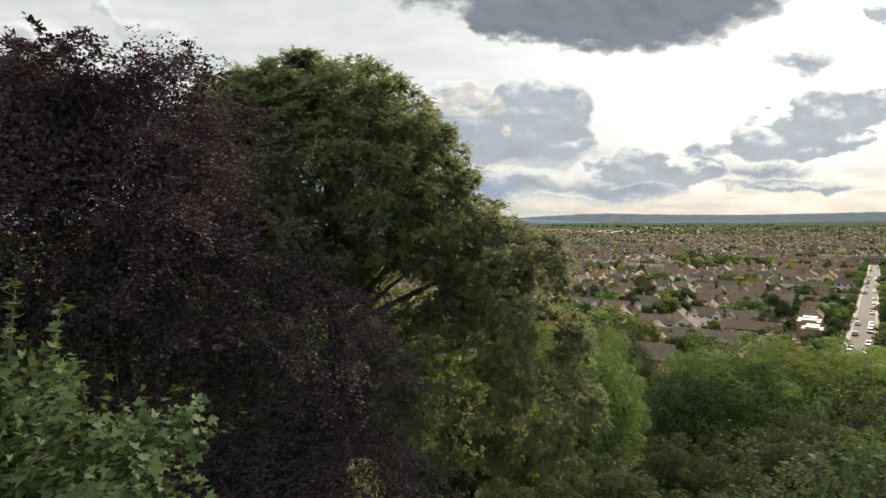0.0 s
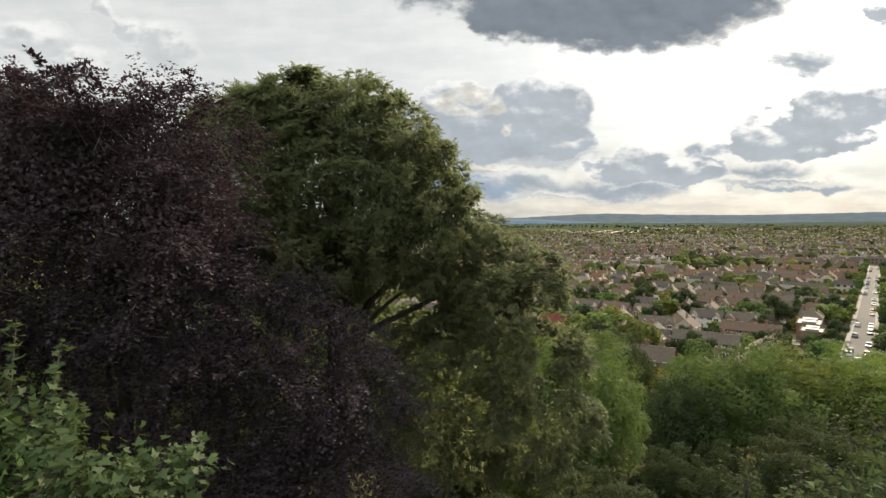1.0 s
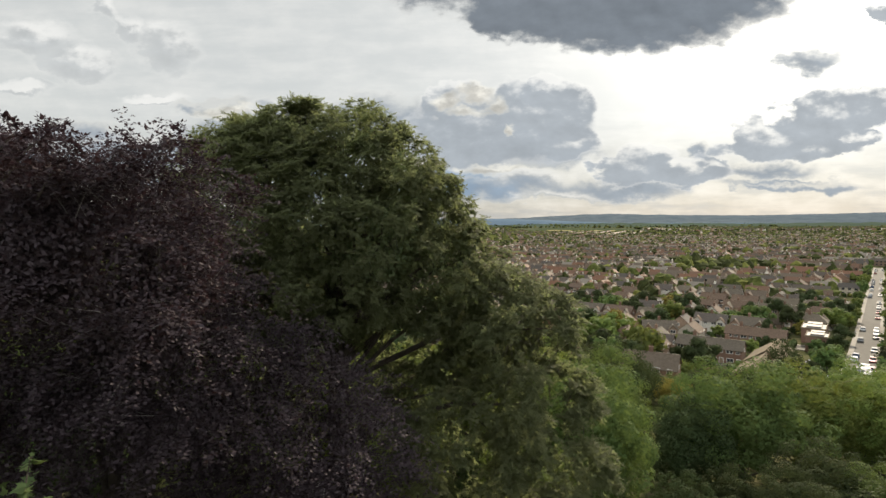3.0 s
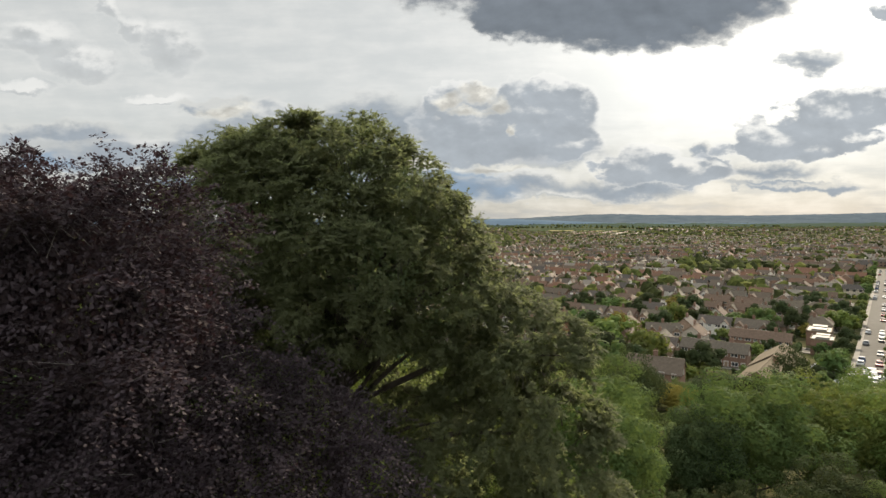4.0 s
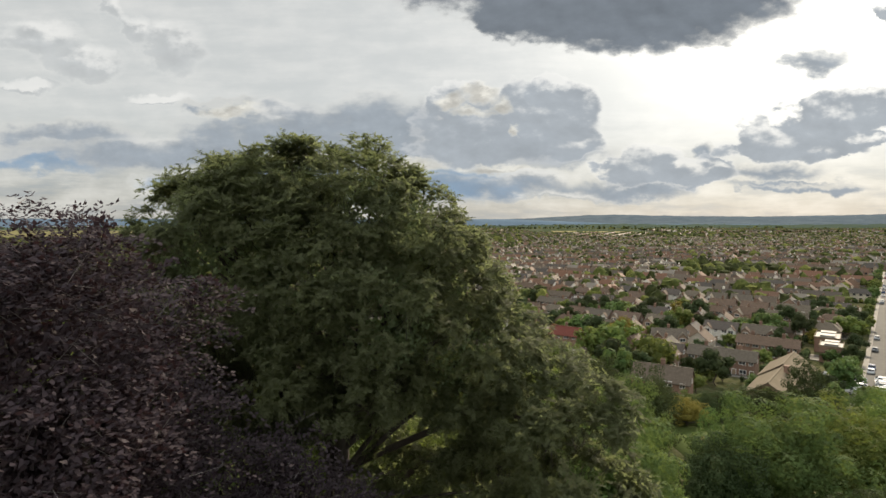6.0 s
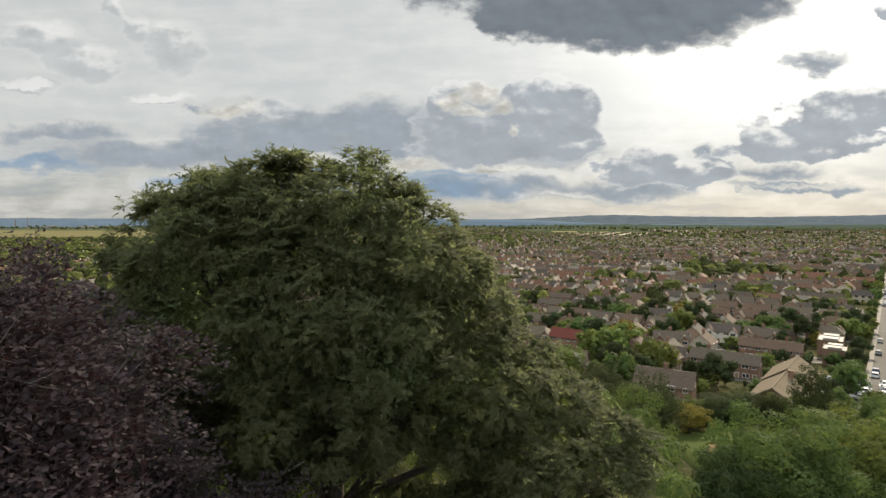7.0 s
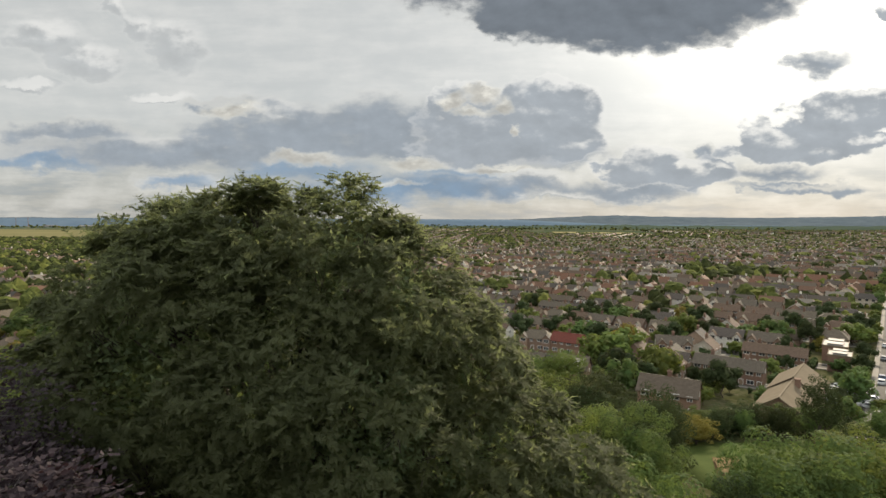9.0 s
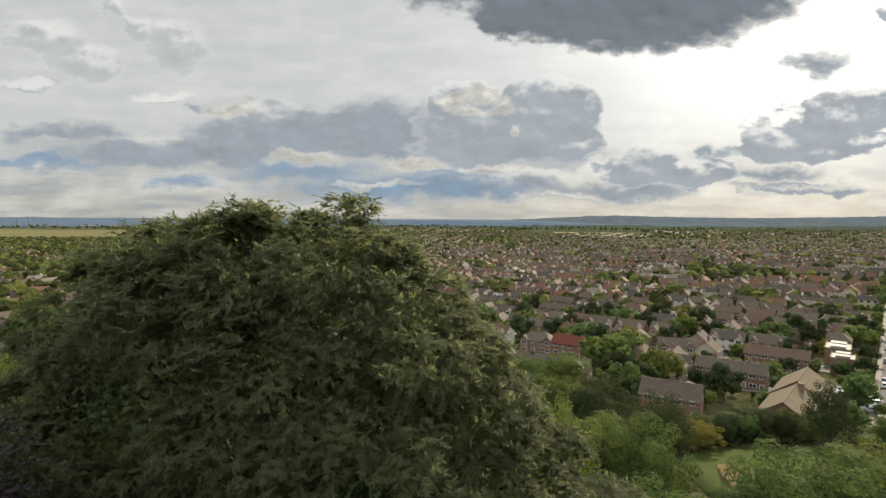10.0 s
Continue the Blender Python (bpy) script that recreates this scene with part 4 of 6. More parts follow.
# kind, x, y, top, width factor
SLOPE_TREES = [
    (0, 24.8, 47.5, -9.4, 1.15), (1, 31.5, 50.5, -10.4, 1.15), (1, 37.0, 47.0, -10.6, 1.15), (1, 41.0, 55.0, -11.5, 1.1), (2, 19.5, 46.0, -11.6, 1.0),
    (0, 15.6, 56.0, -10.4, 0.85), (1, 11.2, 41.0, -9.6, 1.0), (0, 8.6, 37.0, -6.7, 0.95), (1, 7.9, 54.0, -8.0, 0.62), (2, 12.2, 60.5, -12.6, 1.0),
    (1, 4.2, 30.5, -8.3, 0.95), (2, 1.5, 33.0, -8.8, 1.0), (2, 14.0, 34.0, -12.5, 1.1), (2, 19.0, 38.0, -14.0, 1.2), (0, 27.0, 36.0, -13.0, 1.2),
    (2, 34.5, 99.0, -23.0, 1.1), (3, 38.8, 96.0, -25.0, 1.6), (2, 31.0, 101.0, -24.5, 1.3), (2, 36.5, 103.0, -25.5, 1.5), (0, 41.5, 102.0, -25.8, 1.5), (2, 46.5, 103.0, -26.0, 1.5), (2, 51.5, 104.0, -25.5, 1.5), (0, 56.5, 103.0, -25.6, 1.4), (2, 62.0, 104.0, -26.0, 1.4), (1, 33.5, 94.5, -27.0, 1.3), (2, 44.0, 100.0, -25.5, 1.0), (0, 49.0, 101.0, -25.8, 1.0), (2, 54.0, 100.0, -24.5, 1.1),
    (0, 59.5, 98.0, -24.0, 1.2), (4, 53.2, 88.5, -16.6, 0.75), (4, 55.0, 90.0, -18.5, 0.7), (2, 24.0, 74.0, -14.2, 0.75), (2, 22.5, 84.0, -19.0, 1.1),
    (1, 18.0, 78.0, -17.5, 1.2), (0, 12.0, 84.0, -19.0, 1.2), (2, 21.5, 97.0, -19.2, 1.2), (2, 27.5, 108.0, -22.0, 1.2), (1, 21.0, 122.0, -25.5, 1.3), (1, 30.0, 155.0, -29.0, 1.4), (0, 18.0, 150.0, -28.5, 1.4), (1, 8.0, 140.0, -27.5, 1.4),
    (0, 66.0, 92.0, -22.0, 1.2), (1, 70.0, 84.0, -19.5, 1.2), (0, 60.0, 76.0, -18.0, 1.2), (0, 52.0, 66.0, -15.0, 1.2), (2, 46.0, 62.0, -15.5, 1.1),
    (0, 22.4, 51.5, -11.7, 0.6), (1, 66.0, 70.0, -17.0, 1.2), (0, 76.0, 74.0, -18.0, 1.2), (0, 8.0, 68.0, -14.0, 1.2), (1, 2.0, 62.0, -12.5, 1.2),
    (1, 31.5, 64.0, -21.0, 1.0), (0, 36.0, 68.0, -21.0, 1.0), (2, 18.0, 64.0, -15.0, 1.1), (3, 29.0, 58.0, -18.0, 1.0),
    (1, -34.0, 54.0, -6.0, 1.2), (1, -46.0, 70.0, -6.6, 1.1), (0, -39.0, 66.0, -9.0, 1.2), (1, -52.0, 70.0, -10.0, 1.2), (0, -30.0, 46.0, -7.5, 1.1), (2, -24.0, 40.0, -8.0, 1.1),
    (0, -16.0, 36.0, -9.0, 1.2), (1, -8.0, 39.0, -4.6, 1.0), (0, -20.0, 52.0, -10.5, 1.2), (1, -12.5, 50.0, -6.0, 1.1), (0, -60.0, 84.0, -14.0, 1.2), (2, -72.0, 92.0, -16.0, 1.2),
    (1, -3.5, 36.0, -5.6, 0.9), (2, 3.6, 23.0, -9.6, 1.2), (2, 7.5, 25.0, -9.8, 1.3), (2, 12.0, 22.5, -10.0, 1.3), (2, 16.0, 25.0, -12.5, 1.2), (2, 22.0, 27.0, -12.0, 1.2), (2, 20.5, 33.0, -11.9, 1.3), (2, 25.0, 38.0, -12.4, 1.3), (2, 15.5, 31.0, -12.4, 1.3), (2, 14.0, 19.0, -11.0, 1.1), (0, 4.0, 17.0, -11.8, 1.2), (2, 9.0, 26.0, -12.8, 1.1),
]
for kind, x, y, top, wide in SLOPE_TREES:
    plant((FARTHER if kind < 3 and y > 61 else W)[kind], x, y, (top - gz(x, y)) / 0.97, 10, wide)


def undergrowth():
    """Brambles and saplings that close the ground under the trees of the slope."""
    rnd = random.Random(63)
    chunks = []
    for _ in range(700):
        x, y = rnd.uniform(-62, 88), rnd.uniform(14, 112)
        if abs(x) > y * 0.95 + 6 or (27 < x < 62 and 66 < y < 99):
            continue
        r, h = rnd.uniform(1.0, 2.0), rnd.uniform(1.0, 2.4)
        n = 220
        d = unit(n)
        d[:, 2] = np.abs(d[:, 2])
        p = d * (r, r, h) * RNG.uniform(0.75, 1.05, n)[:, None] + (x, y, gz(x, y))
        face = norm(d + unit(n) * 0.5)
        al = norm(np.cross(face, unit(n)))
        chunks.append(darts(p, al, np.cross(al, face), 0.34, 0.28))
    ob = new("undergrowth", mesh_fast("undergrowth", np.concatenate(chunks), 3, WOODS_DARK))
    tagged(ob, "dark green brambles and saplings under the slope trees", "undergrowth", kind="stuff")


undergrowth()


def patch(name, pts, mat, label, category, lift=0.05, cells=10):
    """A patch of ground cover draped on the slope, between four corners."""
    a, b, c, d = (np.array(p, float) for p in pts)
    v = []
    for i in range(cells + 1):
        for j in range(cells + 1):
            s, t = i / cells, j / cells
            p = (a * (1 - s) + b * s) * (1 - t) + (d * (1 - s) + c * s) * t
            w = 0.8 * math.sin(9 * s + 3 * t) if 0 < i < cells and 0 < j < cells else 0
            v.append((p[0] + w, p[1], gz(p[0], p[1]) + lift))
    n = cells + 1
    f = [(i * n + j, (i + 1) * n + j, (i + 1) * n + j + 1, i * n + j + 1) for i in range(cells) for j in range(cells)]
    ob = new(name, mesh_of(name, v, f, mat, smooth=True))
    ob.modifiers.new("depth", "SOLIDIFY").thickness = 0.3
    return tagged(ob, label, category, kind="structure")


patch("clearing_lawn", [(30, 74), (56, 70), (60, 97), (33, 97)], GRASS, "mown grass clearing among the trees", "lawn", 0.08)
patch("clearing_path", [(31, 72), (36, 72), (41, 88), (37.5, 88)], DIRT, "pale worn earth path across the clearing", "path", 0.14)

GARDEN = "trees in the gardens of the town"
T = [
    woodland_tree(21, 6, 3.0, 12, 620, 0.64, WOODS, "garden_tree", "mid-green garden tree among the houses", GARDEN, 0.70, 0.2),
    woodland_tree(22, 6, 2.8, 12, 620, 0.64, WOODS_LIGHT, "lime_tree", "light green garden tree among the houses", GARDEN, 0.70, 0.2),
    woodland_tree(23, 6, 3.0, 6, 760, 0.53, WOODS_DARK, "holm_oak_tree", "clipped round dark green tree beside the houses", GARDEN, 0.80, 0.35),
    woodland_tree(24, 6, 2.4, 10, 700, 0.48, YELLOWING, "cherry_tree", "small yellow-leaved garden tree among the houses", GARDEN, 0.68, 0.2),
    woodland_tree(25, 6, 1.6, 9, 700, 0.44, WOODS_DARK, "cypress_tree", "narrow dark green cypress in a garden", GARDEN, 0.72, 0.1),
]

# ---------------------------------------------------------------- houses


def window_mesh(w, h):
    """One skin: a white frame with a mullion, the panes set back in it."""
    t, back = 0.09, 0.06
    xs, zs = [-w / 2, -w / 2 + t, -t / 2, t / 2, w / 2 - t, w / 2], [0, t, h - t, h]
    s = Solid()
    v = [(x, -0.07, z) for z in zs for x in xs] + [(x, 0.03, z) for z in (0, h) for x in (-w / 2, w / 2)]
    deep = {}
    for c in (1, 3):
        for z in (1, 2):
            for x in (c, c + 1):
                deep[(x, z)] = len(v)
                v.append((xs[x], -0.07 + back, zs[z]))
    s.add(v, [])
    for z in range(3):
        for x in range(5):
            if z == 1 and x in (1, 3):
                q = [(x, 1), (x + 1, 1), (x + 1, 2), (x, 2)]
                s.f.append(tuple(deep[k] for k in q))
                s.s.append(1)
                for a, b in zip(q, q[1:] + q[:1]):
                    s.f.append((a[1] * 6 + a[0], b[1] * 6 + b[0], deep[b], deep[a]))
                    s.s.append(0)
            else:
                s.f.append((z * 6 + x, z * 6 + x + 1, z * 6 + x + 7, z * 6 + x + 6))
                s.s.append(0)
    s.f += [tuple(range(5, -1, -1)) + (24, 25), (18, 19, 20, 21, 22, 23, 27, 26), (0, 6, 12, 18, 26, 24), (23, 17, 11, 5, 25, 27)]
    s.s += [0] * 4
    return s.mesh("window", [WHITE, GLASS])


WINDOW_WIDE, WINDOW_SMALL = window_mesh(1.8, 1.25), window_mesh(1.1, 1.1)
DOOR = Solid().box(-0.48, -0.05, 0, 0.48, 0.03, 2.05, 1).box(-0.58, -0.10, 0, -0.48, 0.03, 2.15).box(0.48, -0.10, 0, 0.58, 0.03, 2.15).box(-0.48, -0.10, 2.05, 0.48, 0.03, 2.15).mesh("door", [WHITE, TIMBER])
CHIMNEY = Solid().box(-0.45, -0.35, 0, 0.45, 0.35, 2.1).box(-0.52, -0.42, 2.1, 0.52, 0.42, 2.25)
CHIMNEY.tube([(-0.2, 0, 2.25), (-0.2, 0, 2.7)], [0.13, 0.11], 8).tube([(0.2, 0, 2.25), (0.2, 0, 2.7)], [0.13, 0.11], 8)
CHIMNEY = CHIMNEY.mesh("chimney", BRICK)


def wall_solid(w, d, eaves, ridge, hip):
    s = Solid()
    a, b = w / 2, d / 2
    if hip:
        return s.box(-a, -b, -1.5, a, b, eaves)
    v = [(-a, -b, -1.5), (a, -b, -1.5), (a, b, -1.5), (-a, b, -1.5), (-a, -b, eaves), (a, -b, eaves), (a, b, eaves), (-a, b, eaves), (-a, 0, ridge - 0.12), (a, 0, ridge - 0.12)]
    return s.add(v, [(0, 1, 5, 4), (2, 3, 7, 6), (1, 2, 6, 9, 5), (3, 0, 4, 8, 7), (0, 3, 2, 1)])


def roof_solid(w, d, eaves, ridge, hip, over=0.35, thick=0.16):
    a, b = w / 2 + over, d / 2 + over
    drop = (ridge - eaves) * over / (d / 2)
    e, s = eaves - drop, Solid()
    r = max(w / 2 - d * 0.42, 0.6) if hip else a
    top = [(-a, -b, e), (a, -b, e), (a, b, e), (-a, b, e), (-r, 0, ridge), (r, 0, ridge)]
    low = [(x, y, z - thick) for x, y, z in top]
    f = [(0, 1, 5, 4), (2, 3, 4, 5), (0, 4, 3), (1, 2, 5)] if hip else [(0, 1, 5, 4), (2, 3, 4, 5)]
    under = [tuple(i + 6 for i in reversed(q)) for q in f]
    rim = [(0, 6, 7, 1), (2, 8, 9, 3)] + ([(1, 7, 8, 2), (3, 9, 6, 0)] if hip else [(1, 7, 11, 5), (5, 11, 8, 2), (3, 9, 10, 4), (4, 10, 6, 0)])
    s.add(top + low, f + under + rim)
    s.box(-r, -0.14, ridge - 0.06, r, 0.14, ridge + 0.07)
    return s


def house(name, label, w, d, eaves, ridge, hip=False, units=2, roof_mat=None, wall_mat=None, wing=False, dormer=False, rear=False, bays=False, group="houses of the town"):
    """A house with its ridge along x and its front towards -y."""
    h = thing(name, 0, 0, -500, label, "house", group=group)
    part("wall", wall_solid(w, d, eaves, ridge, hip).mesh("wall", wall_mat or WALL), h)
    part("roof", roof_solid(w, d, eaves, ridge, hip).mesh("roof", roof_mat or ROOF), h)
    for i in range(max(1, units // 2)):
        c = part("chimney", CHIMNEY, h)
        c.matrix_basis = pose((i + 0.5) * w / max(1, units // 2) - w / 2 + (0.8 if units == 1 else 0), 0.3, ridge - 1.0)
    storeys = [0.9] if eaves < 4 else [0.9, 3.5]
    for i in range(units):
        cx = -w / 2 + (i + 0.5) * w / units
        for z in storeys:
            for side, turn in ((-d / 2, 0), (d / 2, 180)):
                if z < 2 and side < 0:
                    part("window", WINDOW_WIDE, h).matrix_basis = pose(cx - w / units * 0.17, side, z, 0, 0, turn)
                    part("door", DOOR, h).matrix_basis = pose(cx + w / units * 0.32, side, 0, 0, 0, turn)
                elif wing and side < 0:
                    part("window", WINDOW_SMALL, h).matrix_basis = pose(cx + w / units * 0.3, side, z, 0, 0, turn)
                else:
                    part("window", WINDOW_WIDE if units > 1 else WINDOW_SMALL, h).matrix_basis = pose(cx - w / units * 0.22, side, z, 0, 0, turn)
                    part("window", WINDOW_SMALL, h).matrix_basis = pose(cx + w / units * 0.27, side, z, 0, 0, turn)
    if not hip:
        for side, turn in ((-w / 2, -90), (w / 2, 90)):
            part("window", WINDOW_SMALL, h).matrix_basis = pose(side, 0.8, storeys[-1] + 0.1, 0, 0, turn)
    if wing:
        ww, wd = w * 0.42, 3.0
        wr = eaves + (ridge - eaves) * 0.72
        m = pose(-w / 2 + ww / 2 + 0.3, -d / 2 - wd / 2 + 1.2, 0, 0, 0, 90)
        part("front_wing", wall_solid(wd + 2.4, ww, eaves, wr, False).mesh("front_wing", wall_mat or WALL), h).matrix_basis = m
        part("wing_roof", roof_solid(wd + 2.6, ww, eaves, wr, False, 0.25).mesh("wing_roof", roof_mat or ROOF), h).matrix_basis = m
        part("window", WINDOW_WIDE, h).matrix_basis = pose(-w / 2 + ww / 2 + 0.3, -d / 2 - wd / 2 + 1.2 - (wd + 2.4) / 2, storeys[-1])
    if bays:
        for cx in (-w * 0.36, w * 0.36):
            m = pose(cx, -d / 2 - 0.1, 0, 0, 0, 90)
            part("front_bay", wall_solid(1.8, 2.9, eaves + 0.2, eaves + 1.7, False).mesh("front_bay", wall_mat or WALL), h).matrix_basis = m
            part("bay_roof", roof_solid(2.4, 2.9, eaves + 0.2, eaves + 1.7, False, 0.2).mesh("bay_roof", roof_mat or ROOF), h).matrix_basis = m
            for z in storeys:
                part("window", WINDOW_WIDE, h).matrix_basis = pose(cx, -d / 2 - 1.0, z)
    if dormer:
        for cx in (-w * 0.22, w * 0.22):
            s = Solid().box(cx - 1.3, -d / 2 + 0.9, eaves + 0.3, cx + 1.3, 0, eaves + 2.4, 0).box(cx - 1.45, -d / 2 + 0.7, eaves + 2.4, cx + 1.45, 0.1, eaves + 2.55, 1)
            part("dormer", s.mesh("dormer", [WHITE, FELT]), h)
            part("window", WINDOW_WIDE, h).matrix_basis = pose(cx, -d / 2 + 0.9, eaves + 0.75)
    if rear:
        s = Solid().box(-w * 0.3, d / 2 - 0.2, -1.5, w * 0.1, d / 2 + 3.2, 2.7, 0).box(-w * 0.3 - 0.15, d / 2 - 0.2, 2.7, w * 0.1 + 0.15, d / 2 + 3.4, 2.9, 1)
        part("rear_extension", s.mesh("rear_extension", [wall_mat or WALL, FELT]), h)
    return h


H = [
    house("semi_detached_house", "pair of two-storey semi-detached houses with brown tiled hipped roof", 11.6, 7.2, 4.8, 7.2, True, 2, rear=True, bays=True),
    house("semi_detached_house", "pair of two-storey semi-detached houses with brown tiled gable roof", 11.2, 7.2, 4.8, 7.2, False, 2, rear=True, bays=True),
    house("terraced_house", "row of two-storey brick terraced houses with long tiled roof", 17.6, 6.8, 4.8, 6.9, False, 4, wall_mat=BRICK),
    house("detached_house", "two-storey house with tiled roof and projecting gable wing", 9.4, 7.0, 4.7, 7.3, False, 1, wing=True),
    house("bungalow", "low bungalow with steep tiled roof and white dormers", 9.2, 7.6, 2.7, 5.8, False, 1, dormer=True),
    house("detached_house", "narrow two-storey house with steep tiled gable roof", 7.2, 7.4, 4.5, 7.4, False, 1),
]
RED_HOUSE = house("semi_detached_house", "brick house with dull red tiled roof", 11.0, 7.2, 4.8, 7.2, False, 2, ROOF_RED, BRICK)
SPAN = [11.6, 11.2, 17.6, 9.4, 9.2, 7.2]


def settle(h, x, y, turn, lift=0.0):
    m = pose(x, y, gz(x, y) + lift, 0, 0, turn)
    if h not in USED:
        USED.add(h)
        h.matrix_basis = m
        return h
    return copy_thing(h, m)


# the houses at the foot of the slope, told apart one by one: kind, x, y, turn
FOOT_HOUSES = [
    (2, 78.0, 163.5, -37.0), (1, 76.5, 199.0, -14.0), (5, 63.0, 168.5, 45.0), (5, 53.0, 195.0, 48.0), (5, 60.4, 187.0, 50.0), (5, 86.0, 194.5, 50.0), (0, 31.0, 208.5, -22.0), (3, 69.0, 182.0, 48.0),
    (4, 36.0, 172.0, -25.0), (5, 90.0, 210.0, 50.0), (2, 104.0, 186.0, -37.0),
    (0, 14.0, 186.0, -12.0), (1, 21.0, 168.0, -15.0), (4, -132.0, 182.0, 10.0), (1, -114.0, 208.0, 25.0), (0, -150.0, 206.0, 15.0),
]
TAKEN = []
for kind, x, y, turn in FOOT_HOUSES:
    settle(H[kind], x, y, turn)
    TAKEN.append((x, y, SPAN[kind] * 0.5 + 4))
BRICK_HOUSE = house("semi_detached_house", "brick house with brown tiled gable roof beside the clearing", 12.0, 7.8, 4.6, 7.2, False, 2, None, BRICK)
settle(BRICK_HOUSE, 47.5, 129.0, -30.0)
TAKEN.append((47.5, 129.0, 10))
settle(RED_HOUSE, 41.2, 202.5, -35.0)
TAKEN.append((41.2, 202.5, 8))
TAKEN += [(80.0, 136.0, 22), (72, 126, 14), (104.0, 142.0, 16), (126.0, 186.0, 16), (112, 156, 12)]
ROAD_AZ = radians(38.6)
ROAD_V = -5.5
UX, UY = math.sin(ROAD_AZ), math.cos(ROAD_AZ)


def uv(u, v):
    """Along the main road and to its right."""
    v += ROAD_V
    return u * UX + v * UY, u * UY - v * UX


def town_plan():
    """Houses in rows along streets, district by district, each with its own direction."""
    rnd = random.Random(42)
    centres = [(150, 330, ROAD_AZ)]
    for i in range(-5, 6):
        for j in range(0, 6):
            x, y = i * 430 + rnd.uniform(-130, 130), 260 + j * 430 + rnd.uniform(-130, 130)
            if math.hypot(x - 150, y - 330) > 300:
                centres.append((x, y, rnd.uniform(0, math.pi)))
    cs = np.array(centres)
    plan, trees = [], []
    for ci, (cx, cy, az) in enumerate(centres):
        ux, uy = math.sin(az), math.cos(az)
        for row in range(-11, 12):
            for side in (-1, 1):
                u = row * 46 + side * 11.5 + (0 if ci else 6)
                v = -420.0 + rnd.uniform(0, 12)
                row_kind = rnd.choice([0, 0, 1, 1, 2, 3, 3, 4, 5, 5])
                while v < 420:
                    kind = row_kind if rnd.random() < 0.4 else rnd.choice([0, 0, 1, 1, 2, 3, 3, 4, 5, 5])
                    span = SPAN[kind]
                    v += span / 2
                    x, y = cx + u * ux + v * uy, cy + u * uy - v * ux
                    v += span / 2 + rnd.uniform(0.6, 3.0)
                    if y < 120 or abs(x) > y * 0.98 + 15 or y > 2350 + 260 * noise.noise((x * 0.002, 0.5, 0)):
                        continue
                    d = np.hypot(cs[:, 0] - x, cs[:, 1] - y)
                    d[0] *= 0.72
                    if int(d.argmin()) != ci:
                        continue
                    if y > 1150 and x < -0.28 * y or y > 1690 and 250 < x < 760 or 1620 < y < 1860 and x > 820:
                        continue
                    leafy = 0.60 if x < -60 and y < 1150 else 0.05
                    if noise.noise((x * 0.006, y * 0.006, 3.1)) > 0.50 or rnd.random() < leafy:
                        for _ in range(4):
                            trees.append((x + rnd.uniform(-9, 9), y + rnd.uniform(-9, 9), rnd.uniform(7, 11)))
                        continue
                    ru, rv = x * UX + y * UY, x * UY - y * UX
                    if ru < 640 and abs(rv - ROAD_V) < 6 + span / 2:
                        continue
                    if y < 150 and x < 100 or y < 170 and -100 < x < 40:
                        if rnd.random() < 0.5:
                            trees.append((x, y, rnd.uniform(4, 6.5)))
                        continue
                    if any(math.hypot(x - a, y - b) < r + span * 0.45 for a, b, r in TAKEN):
                        continue
                    turn = math.degrees(-az) + (180 if side > 0 else 0)
                    plan.append((math.hypot(x, y), kind, x, y, turn + 180 + (90 if kind in (3, 5) and rnd.random() < 0.5 else 0)))
                    for _ in range(3 if y < 900 else 4):
                        if rnd.random() < 0.85:
                            back, off = 6.5 + rnd.uniform(0, 5), rnd.uniform(-span, span) * 0.6
                            trees.append((x + side * back * ux + off * uy, y + side * back * uy - off * ux, rnd.choice([3, 3.5, 4.5, 5.5, 6.5, 8] if y < 800 else [3.5, 4.5, 5.5, 6.5, 8, 9])))
                    if rnd.random() < 0.35:
                        trees.append((x - side * 10 * ux + 5 * uy, y - side * 10 * uy - 5 * ux, rnd.uniform(4, 8)))
    return sorted(plan), trees


PLAN, TREES = town_plan()
NEAR = 150
for _, kind, x, y, turn in PLAN[:NEAR]:
    settle(H[kind], x, y, turn)
REACH = PLAN[NEAR][0]


